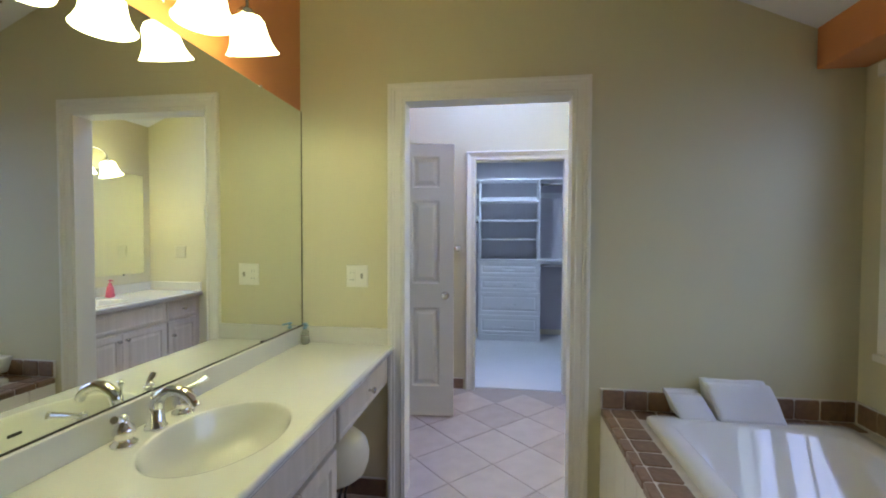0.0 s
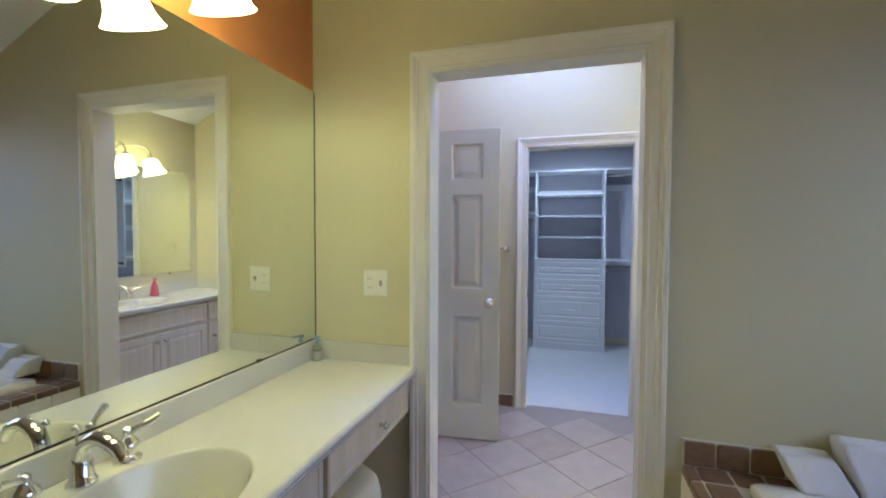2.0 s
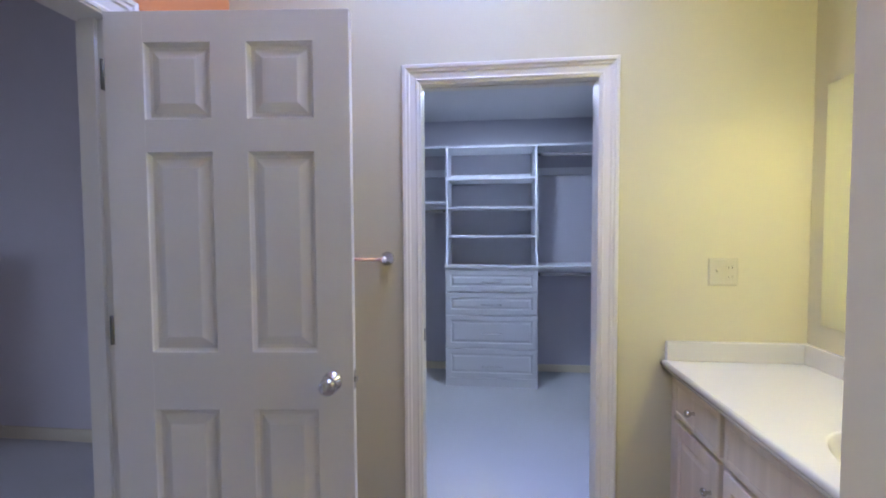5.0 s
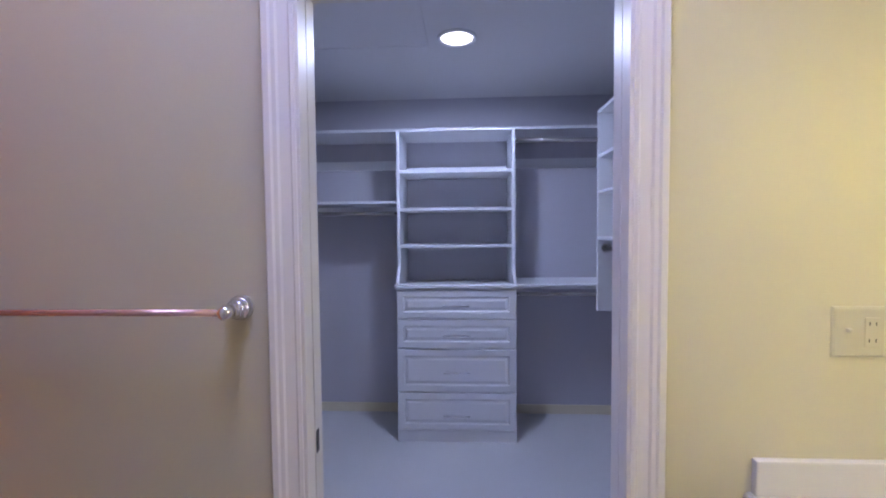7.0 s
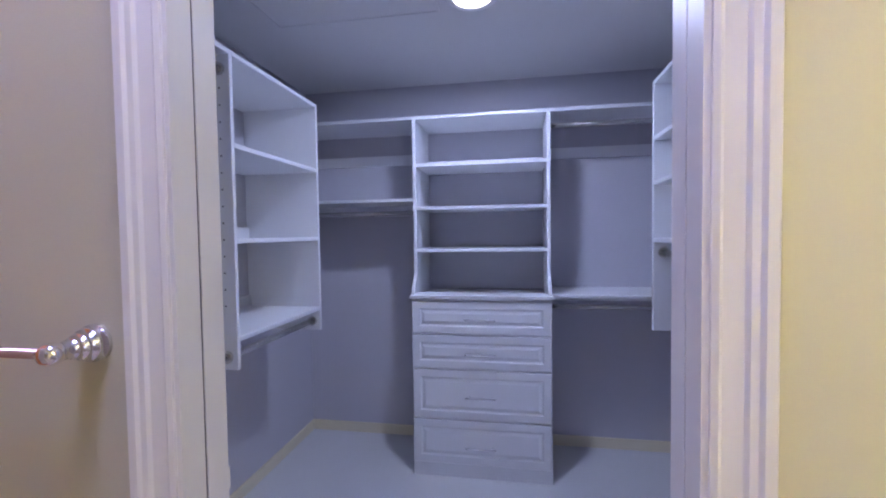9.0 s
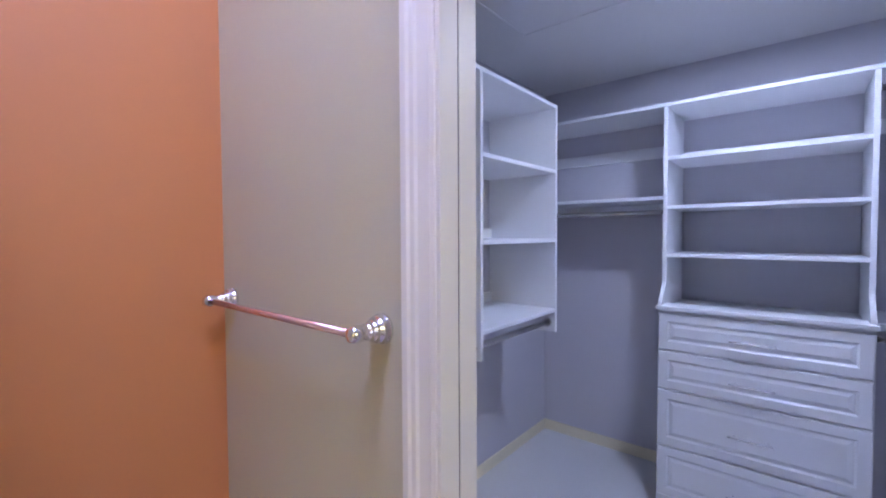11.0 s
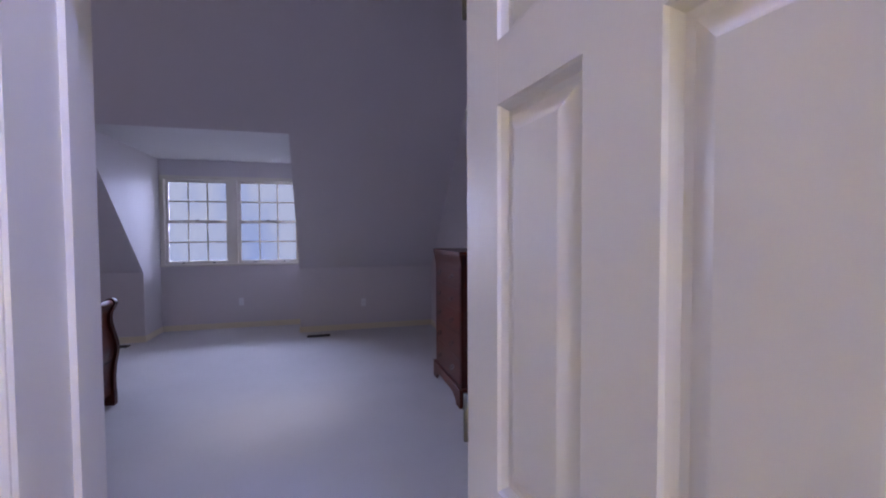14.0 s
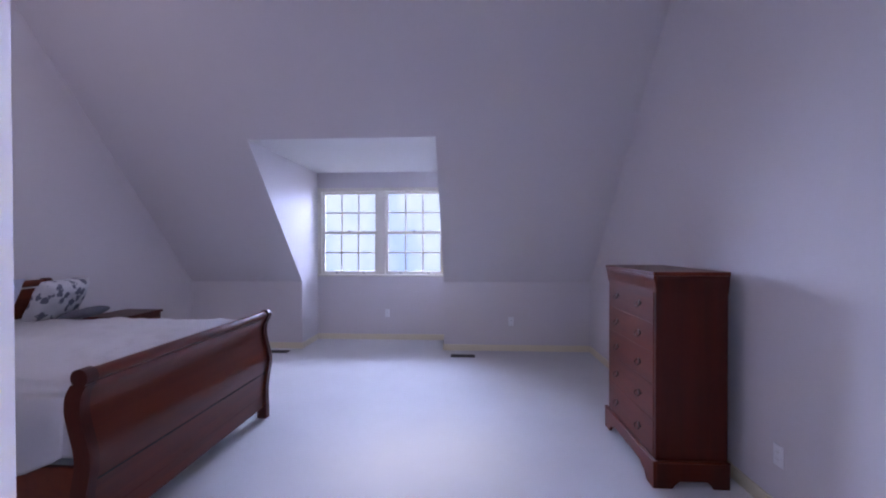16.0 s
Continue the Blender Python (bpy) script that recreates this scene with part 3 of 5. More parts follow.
def faucet(x, y, z, facing, name="faucet"):
    """A widespread chrome faucet with two lever handles; facing is +1 or -1 along x."""
    f = thing(name, "chrome widespread faucet with two lever handles", "faucet", (x, y, z))
    body = B()
    lathe(body, [(0.030, 0), (0.030, 0.006), (0.024, 0.010), (0.022, 0.05), (0.018, 0.062)], (x, y, z))
    pts = curve_points([(x, y, z + 0.045), (x + 0.012 * facing, y, z + 0.088), (x + 0.055 * facing, y, z + 0.112), (x + 0.105 * facing, y, z + 0.098), (x + 0.128 * facing, y, z + 0.068)], 8)
    n = len(pts)
    tube(body, pts, 0.014, 14, [0.019 - 0.006 * k / n for k in range(n)])
    part("spout", body, M_CHROME, f)
    part("lift_rod", lathe(B(), [(0.003, 0), (0.003, 0.055), (0.008, 0.058), (0.009, 0.066), (0.004, 0.072)], (x - 0.012 * facing, y, z + 0.06), None, 12), M_CHROME, f)
    for s in (-1, 1):
        hb = B()
        yy = y + s * 0.105
        lathe(hb, [(0.031, 0), (0.031, 0.006), (0.022, 0.012), (0.021, 0.022), (0.027, 0.034), (0.024, 0.046), (0.013, 0.058), (0.010, 0.068), (0.012, 0.074), (0.006, 0.080)], (x, yy, z))
        part("handle_base", hb, M_CHROME, f)
        lv = curve_points([(x, yy, z + 0.068), (x + 0.02 * facing, yy + s * 0.028, z + 0.080), (x + 0.035 * facing, yy + s * 0.062, z + 0.094)], 6)
        part("lever", tube(B(), lv, 0.006, 10, [0.007 + 0.003 * k / len(lv) for k in range(len(lv))]), M_CHROME, f)
    return f


def countertop(name, label, x_wall, x_front, y0, y1, z, sink, end_splash, back):
    """A cast counter with an oval bowl, rounded nosing and upstands; sink is (x, y, rx, ry)."""
    t = thing(name, label, "countertop", ((x_wall + x_front) / 2, (y0 + y1) / 2, z - 0.03))
    lo, hi = min(x_wall, x_front), max(x_wall, x_front)
    sx, sy, rx, ry = sink
    ya, yb = sy - ry - 0.08, sy + ry + 0.08
    slab = B()
    for a, b in ((y0, ya), (yb, y1)):
        if b - a > 0.005:
            box(slab, lo, hi, a, b, z - 0.03, z)
    corners = [math.atan2(b - sy, a - sx) for a in (lo, hi) for b in (ya, yb)]
    angles = sorted(set([2 * math.pi * k / 64 - math.pi for k in range(64)] + corners))
    inner, outer = [], []
    for a in angles:
        c, s = math.cos(a), math.sin(a)
        r = 1 / math.sqrt((c / rx) ** 2 + (s / ry) ** 2)
        inner.append((sx + c * r, sy + s * r))
        d = min(((hi - sx) / c if c > 1e-6 else (lo - sx) / c if c < -1e-6 else 9), ((yb - sy) / s if s > 1e-6 else (ya - sy) / s if s < -1e-6 else 9))
        outer.append((sx + c * d, sy + s * d))
    vo = [slab.verts.new((*p, z)) for p in outer]
    steps = [(1.03, 0.0), (1.0, -0.001), (0.985, -0.005), (0.96, -0.018), (0.91, -0.045), (0.82, -0.085), (0.68, -0.115), (0.48, -0.133), (0.25, -0.141), (0.09, -0.143)]
    last = vo
    for k, dz in steps:
        ring = [slab.verts.new((sx + (p[0] - sx) * k, sy + (p[1] - sy) * k, z + dz)) for p in inner]
        for i in range(len(angles)):
            j = (i + 1) % len(angles)
            q = slab.faces.new((last[i], last[j], ring[j], ring[i]))
            q.smooth = k < 1.03
        last = ring
    slab.faces.new(last)
    top = part("top", slab, M_MARBLE, t)
    s = 1 if x_front > x_wall else -1
    nose = tube(B(), [(x_front, y0, z - 0.0135), (x_front, y1, z - 0.0135)], 0.0135, 16)
    tube(nose, [(x_front - 0.003 * s, y0, z - 0.031), (x_front - 0.003 * s, y1, z - 0.031)], 0.009, 12)
    part("nosing", nose, M_MARBLE, t)
    part("drain", lathe(B(), [(0.024, 0), (0.024, 0.003), (0.018, 0.005), (0.004, 0.005)], (sx, sy, z - 0.144), None, 20), M_CHROME, top, "chrome drain")
    part("overflow", box(B(), sx + s * rx * 0.88 - 0.003, sx + s * rx * 0.88 + 0.003, sy - 0.02, sy + 0.02, z - 0.06, z - 0.05, 0.002), M_DARK, top, "dark overflow slot")
    bw = (x_wall, x_wall + 0.02 * s)
    part("backsplash", box(B(), min(bw), max(bw), back[0], back[1], z, z + 0.083, 0.004, 2), M_MARBLE, t)
    ew = (x_wall + 0.0205 * s, x_front - 0.004 * s)
    part("end_splash", box(B(), min(ew), max(ew), end_splash[0], end_splash[1], z, z + 0.083, 0.004, 2), M_MARBLE, t)
    return t


countertop("countertop", "cream cast-marble counter with an oval basin", XL, CF, -0.40, YA - 0.001, CT, (-0.445, 0.975, 0.172, 0.228), (YA - 0.021, YA - 0.001), (-0.40, YA - 0.001))
faucet(-0.652, 0.975, CT, 1)

mir = thing("wall_mirror", "large frameless wall mirror above the vanity counter", "mirror", (XL, 0.7, 0.885))
part("silvered_glass", box(B(), XL + 0.001, XL + 0.006, -0.40, YA - 0.002, 0.888, 2.005), M_MIRROR, mir)
part("dark_edge", box(box(B(), XL + 0.0005, XL + 0.008, -0.40, YA - 0.002, 0.883, 0.8878), XL + 0.0062, XL + 0.0072, YA - 0.006, YA - 0.0015, 0.888, 2.005), M_BRONZE, mir, "thin dark strip along the edge")
for y in (0.25, 1.62):
    part("clip", box(B(), XL, XL + 0.012, y, y + 0.02, 0.882, 0.893, 0.002), M_BRONZE, mir, "small mirror clip")
    part("clip", box(B(), XL, XL + 0.012, y, y + 0.016, 2.0, 2.012, 0.002), M_CHROME, mir, "small mirror clip")


def vanity_light(name, wall_x, s, yc, zb):
    """A three-arm wall light with bell glass shades; s points into the room."""
    L = thing(name, "three-arm brushed wall light with lit bell glass shades", "wall light", (wall_x, yc, zb), "vanity lights")
    part("backplate", lathe(B(), [(0.0, 0), (0.062, 0), (0.062, 0.008), (0.048, 0.016), (0.03, 0.022), (0.026, 0.04), (0.012, 0.05), (0.0, 0.052)], (wall_x, yc, zb + 0.17), Matrix.Rotation(radians(90 * s), 4, "Y")), M_NICKEL, L)
    for k in (-1, 0, 1):
        y, x = yc + 0.205 * k, wall_x + 0.175 * s
        top = Vector((x, y, zb + 0.135))
        arm = curve_points([(wall_x + 0.03 * s, yc + 0.01 * k, zb + 0.17), (wall_x + 0.06 * s, yc + 0.07 * k, zb + 0.225), (wall_x + 0.13 * s, yc + 0.16 * k, zb + 0.235), (x, y, zb + 0.19), (x, y, zb + 0.14)], 8)
        a = part("arm", tube(B(), arm, 0.006, 10), M_NICKEL, L)
        curl = [(wall_x + 0.03 * s, yc + (0.10 + (0.034 - 0.0008 * a_) * math.cos(a_ / 4)) * (k or 0.1), zb + 0.10 + (0.034 - 0.0008 * a_) * math.sin(a_ / 4)) for a_ in range(38)]
        part("scroll", tube(B(), curl, 0.004, 8), M_NICKEL, a)
        tilt = Matrix.Rotation(radians(20 * k), 4, "X")
        part("cap", lathe(B(), [(0.012, 0.022), (0.026, 0.012), (0.030, -0.004), (0.024, -0.006)], top, tilt, 20), M_NICKEL, a)
        shade = B()
        lathe(shade, [(0.026, -0.002), (0.044, -0.008), (0.056, -0.028), (0.060, -0.058), (0.066, -0.088), (0.080, -0.116), (0.088, -0.126), (0.086, -0.128), (0.076, -0.115), (0.062, -0.088), (0.056, -0.058), (0.052, -0.030), (0.028, -0.008)], top, tilt, 32)
        part("shade", shade, M_SHADE, a, "lit white bell glass shade")
    return L


vanity_light("wall_light", XL, 1, 1.055, 1.98)


def chandelier(x, y, z, ceiling):
    """An unlit iron candle chandelier: turned hub, six scrolled arms with cups, pans and candle sleeves."""
    c = thing("chandelier", "small aged iron candle chandelier under the sloping ceiling", "chandelier", (x, y, z))
    part("hub", lathe(B(), [(0.0, 0.0), (0.010, 0.004), (0.014, 0.016), (0.006, 0.026), (0.022, 0.045), (0.030, 0.070), (0.020, 0.100), (0.010, 0.125), (0.016, 0.150), (0.026, 0.170), (0.012, 0.190), (0.006, 0.21)], (x, y, z), None, 20), M_IRON, c)
    part("stem", tube(B(), [(x, y, z + 0.20), (x, y, ceiling - 0.01)], 0.006, 10), M_IRON, c)
    part("canopy", lathe(B(), [(0.0, -0.05), (0.012, -0.05), (0.022, -0.03), (0.055, -0.01), (0.06, 0.012), (0.0, 0.014)], (x, y, ceiling), None, 24), M_IRON, c)
    for k in range(6):
        a = radians(90 + 60 * k)
        ca, sa = math.cos(a), math.sin(a)
        at = lambda r, h: (x + r * ca, y + r * sa, z + h)
        arm = part("arm", tube(B(), curve_points([at(0.012, 0.165), at(0.06, 0.178), at(0.11, 0.125), at(0.165, 0.082), at(0.215, 0.086), at(0.235, 0.122), at(0.235, 0.140)], 6), 0.006, 8), M_IRON, c)
        part("leaf_scroll", tube(B(), [at(0.135 + (0.030 - 0.0011 * i) * math.cos(i / 3.2), 0.138 + (0.030 - 0.0011 * i) * math.sin(i / 3.2)) for i in range(24)], 0.004, 6), M_IRON, arm)
        part("drip_pan", lathe(B(), [(0.006, 0.138), (0.030, 0.142), (0.042, 0.152), (0.040, 0.154), (0.016, 0.148), (0.016, 0.168)], at(0.235, 0), None, 16), M_IRON, arm)
        part("candle_sleeve", lathe(B(), [(0.0, 0.15), (0.011, 0.15), (0.011, 0.215), (0.0, 0.218)], at(0.235, 0), None, 12), M_PLASTIC, arm, "ivory candle sleeve")
    return c


chandelier(0.50, 1.27, 2.25, 2.28 + 0.45 * 1.205)


def cabinet_front(name, parent, x, s, y0, y1, z0, z1, flat=False):
    """A raised-panel door or drawer front in the plane x, facing s."""
    bm = B()
    loops = [(0, 0), (0.0, 0.016), (0.004, 0.019), (0.048, 0.019), (0.054, 0.011), (0.060, 0.011), (0.082, 0.018), (0.084, 0.018)]
    if flat:
        loops = [(0, 0), (0.0, 0.015), (0.006, 0.019), (0.022, 0.019), (0.026, 0.016), (0.028, 0.016)]
    nested(bm, y0, y1, z0, z1, loops, lambda u, v, h: (x + s * h, u, v))
    return part(name, bm, M_OAK, parent)


def cab_knob(parent, x, s, y, z):
    part("knob", lathe(B(), [(0.0, 0), (0.008, 0), (0.006, 0.004), (0.005, 0.012), (0.012, 0.017), (0.015, 0.024), (0.011, 0.030), (0.0, 0.031)], (x, y, z), Matrix.Rotation(radians(90 * s), 4, "Y"), 16), M_NICKEL, parent, "small satin nickel knob")


cab = thing("vanity_cabinet", "whitewashed oak vanity cabinet with raised-panel doors", "cabinet", (-0.48, 0.45, 0))
part("body", box(box(box(B(), XL + 0.002, -0.265, -0.38, 1.335, 0.09, 0.63), XL + 0.002, -0.32, -0.38, 1.335, 0.0, 0.09), -0.283, -0.265, -0.38, 1.335, 0.63, 0.768), M_OAK, cab)
for y0, y1 in ((-0.36, 0.19), (0.21, 0.755), (0.775, 1.32)):
    cabinet_front("drawer_front", cab, -0.265, 1, y0, y1, 0.615, 0.752, True)
    ym = (y0 + y1) / 2
    for a, b, ky in ((y0, ym - 0.002, ym - 0.03), (ym + 0.002, y1, ym + 0.03)):
        d = cabinet_front("door", cab, -0.265, 1, a, b, 0.11, 0.595)
        cab_knob(d, -0.246, 1, ky, 0.545)
drw = thing("knee_drawer", "whitewashed oak drawer over the knee space", "drawer", (-0.45, 1.67, 0.6))
part("body", box(B(), XL + 0.002, -0.268, 1.345, YA - 0.006, 0.60, 0.766), M_OAK, drw)
d = cabinet_front("drawer_front", drw, -0.268, 1, 1.352, YA - 0.012, 0.602, 0.752, True)
cab_knob(d, -0.249, 1, 1.70, 0.672)

SX, SY = -0.40, 1.66
st = thing("stool", "low round padded vanity stool with a metal frame", "stool", (SX, SY, 0))
part("cushion", lathe(B(), [(0.0, 0.292), (0.11, 0.296), (0.138, 0.318), (0.154, 0.36), (0.157, 0.40), (0.146, 0.445), (0.118, 0.474), (0.07, 0.487), (0.0, 0.49)], (SX, SY, 0), None, 32), M_SEAT, st, "cream padded seat")
for k in range(4):
    a = radians(45 + 90 * k)
    pts = curve_points([(SX + 0.10 * math.cos(a), SY + 0.10 * math.sin(a), 0.30), (SX + 0.055 * math.cos(a), SY + 0.055 * math.sin(a), 0.17), (SX + 0.15 * math.cos(a), SY + 0.15 * math.sin(a), 0.006)], 8)
    part("leg", tube(B(), pts, 0.006, 8), M_BRONZE, st, "curved dark metal leg")

sp = thing("soap_dispenser", "small clear soap bottle with a blue pump in the counter corner", "soap bottle", (-0.672, 1.952, CT))
part("bottle", lathe(B(), [(0.0, 0.001), (0.020, 0.001), (0.022, 0.006), (0.022, 0.050), (0.017, 0.066), (0.009, 0.074), (0.009, 0.080)], (-0.672, 1.952, CT), None, 20), M_SOAP, sp)
part("liquid", lathe(B(), [(0.0, 0.003), (0.018, 0.003), (0.020, 0.007), (0.020, 0.042), (0.0, 0.042)], (-0.672, 1.952, CT), None, 20), M_MARBLE, sp, "pale yellow soap")
part("pump", tube(lathe(B(), [(0.011, 0.078), (0.011, 0.088), (0.004, 0.090), (0.004, 0.098), (0.013, 0.100), (0.013, 0.108), (0.003, 0.110)], (-0.672, 1.952, CT), None, 16), [(-0.672, 1.952, CT + 0.104), (-0.645, 1.925, CT + 0.101)], 0.005, 8), M_BLUE, sp, "blue pump")


def wall_plate(name, label, m, devices, mat=M_PLASTIC):
    """A cover plate built flat in x and z, facing -y; devices are (x, 'outlet' or 'switch')."""
    o = thing(name, label, "wall plate", group="wall plates")
    w = 0.116 if len(devices) > 1 else 0.070
    plate = part("plate", nested(B(), -w / 2, w / 2, -0.0575, 0.0575, [(0, 0), (0.001, 0.004), (0.006, 0.006)], lambda u, v, h: (u, -h, v)), mat, o)
    for x, kind_ in devices:
        if kind_ == "outlet":
            part("receptacle", box(B(), x - 0.0165, x + 0.0165, -0.0085, -0.006, -0.033, 0.033, 0.001), mat, plate)
            for z in (-0.019, 0.019):
                part("slot", box(box(B(), x - 0.008, x - 0.006, -0.0089, -0.0085, z - 0.004, z + 0.004), x + 0.006, x + 0.008, -0.0089, -0.0085, z - 0.004, z + 0.004), M_DARK, plate, "dark socket slots")
        else:
            part("toggle", box(box(B(), x - 0.006, x + 0.006, -0.0068, -0.006, -0.013, 0.013), x - 0.004, x + 0.004, -0.018, -0.006, 0.0, 0.009, 0.001), M_TOGGLE if mat is M_PLASTIC else mat, plate, "switch toggle")
    o.matrix_basis = m
    return o


wall_plate("outlet_plate", "ivory plate with an outlet and a switch", pose(-0.412, YA, 1.15), ((-0.026, "outlet"), (0.026, "switch")))
wall_plate("outlet_plate", "beige plate with a switch and a safety outlet", pose(1.358, YB, 1.203), ((-0.026, "switch"), (0.026, "outlet")), M_OLIVEPLATE)
WHITE_PLATE = M_MELAMINE
wall_plate("outlet_plate", "ivory outlet plate low on the closet wall", pose(CX0, 5.0, 0.17, 0, 0, 90), ((0, "outlet"),))
wall_plate("outlet_plate", "white outlet plate under the dormer window", pose(WINX, 1.42, 0.40, 0, 0, 90), ((0, "outlet"),), WHITE_PLATE)
wall_plate("outlet_plate", "white outlet plate on the knee wall", pose(KNEE, 3.22, 0.40, 0, 0, 90), ((0, "outlet"),), WHITE_PLATE)
wall_plate("outlet_plate", "white outlet plate beside the chest", pose(-3.04, BY1, 0.33), ((0, "outlet"),), WHITE_PLATE)

# tub, its platform and towels
TZ, TX = 0.53, 0.805
dk = thing("tub_platform", "tiled tub platform with a cream boarded front", "tub surround", (1.4, 0.7, 0))
w = B()
box(w, TX + 0.012, 1.00, -1.0, YA - 0.001, 0.0, TZ - 0.003)
box(w, 1.00, XR - 0.001, 1.90, YA - 0.001, 0.0, TZ - 0.003)
box(w, 1.79, XR - 0.001, -1.0, 1.90, 0.0, TZ - 0.003)
box(w, 1.00, 1.79, -1.0, 0.18, 0.0, TZ - 0.008)
part("base", w, M_GROUT, dk)
for k in range(21):
    y = YA - 0.002 - 0.142 * (k + 1)
    part("board", box(B(), TX, TX + 0.012, max(-0.999, y), y + 0.1405, 0.07, TZ - 0.03, 0.003), M_TRIM, dk)
tub = thing("bathtub", "glossy white drop-in bathtub", "bathtub", (1.45, 1.0, TZ))
bm = B()
TX0, TX1, TY0, TY1 = 0.978, 1.80, 0.16, 1.912
RIM = [(0.0, 0.0, 0.0), (0.0, 0.020, 0.0), (0.008, 0.028, 0.008), (0.075, 0.028, 0.045), (0.088, 0.022, 0.058)]
BASIN = [(p.x, p.y, p.z) for p in curve_points([(0.070, 0.024, 0.052), (0.084, 0.012, 0.068), (0.094, -0.03, 0.125), (0.104, -0.10, 0.225), (0.116, -0.18, 0.345), (0.134, -0.26, 0.48), (0.165, -0.33, 0.62), (0.24, -0.375, 0.77)], 5)]


def tub_rings(bm, loops, close):
    """Rounded rectangles, set further in at the lounging end; loops are (inset, height, inset of that end)."""
    rings = []
    for inset, hgt, far in loops:
        ring = []
        rad = 0.03 + inset * 0.75
        y1 = TY1 - far
        for cx, cy, a0 in ((TX1 - inset - rad, y1 - rad, 0), (TX0 + inset + rad, y1 - rad, 90), (TX0 + inset + rad, TY0 + inset + rad, 180), (TX1 - inset - rad, TY0 + inset + rad, 270)):
            for k in range(13):
                a = radians(a0 + 7.5 * k)
                ring.append(bm.verts.new((cx + rad * math.cos(a), cy + rad * math.sin(a), TZ + hgt - 0.004)))
        rings.append(ring)
    for p, q in zip(rings, rings[1:]):
        for k in range(len(p)):
            fc = bm.faces.new((p[k], p[(k + 1) % len(p)], q[(k + 1) % len(p)], q[k]))
            fc.smooth = True
    if close:
        bm.faces.new(rings[-1])
    return bm


part("rim", tub_rings(B(), RIM, False), M_TUB, tub, "rounded rim lying on the tiles")
part("basin", tub_rings(B(), BASIN, True), M_TUB, tub, "glossy sloping basin")


def folded_towel(name, label, x0, x1, z, height, seed):
    """A thick folded towel propped against the tiles, its front sloping back, built of soft folds."""
    t = thing(name, label, "towel", ((x0 + x1) / 2, 1.92, z), "towels on the tub")
    for i, (f0, f1, b0, b1, top) in enumerate(((1.868, 1.918, 1.922, 1.956, 0.95), (1.924, 1.958, 1.995, 1.996, 1.0))):
        bm = box(B(), 0, 1, 0, 1, 0, 1)
        bmesh.ops.subdivide_edges(bm, edges=bm.edges[:], cuts=11, use_grid_fill=True)
        for v in bm.verts:
            u, d_, k = v.co
            edge = (1 - abs(2 * k - 1) ** 6 * 0.12) * (1 - 0.0 * u)
            yf, yb = f0 + (f1 - f0) * k, b0 + (b1 - b0) * k
            y = yf + (yb - yf) * (0.5 + (d_ - 0.5) * edge)
            soft = 1 - 0.05 * abs(2 * d_ - 1) ** 4
            x = x0 + (x1 - x0) * (0.5 + (u - 0.5) * (1 - 0.02 * abs(2 * k - 1) ** 4)) - 0.04 * k
            p = Vector((x, y, z + height * top * k * soft))
            n = noise.noise(p * 14 + Vector((seed, i, 0)))
            v.co = p + Vector((0.004 * n, 0.004 * noise.noise(p * 12 + Vector((0, seed, 5))), 0.005 * n * (k > 0.05)))
        for fc in bm.faces:
            fc.smooth = True
        part("fold", bm, M_TOWEL, t)
    return t


folded_towel("folded_towel", "small white folded towel on the tub rim", 1.115, 1.262, TZ + 0.024, 0.10, 3)
folded_towel("folded_towel", "large white folded bath towel on the tub rim", 1.272, 1.545, TZ + 0.024, 0.155, 7)

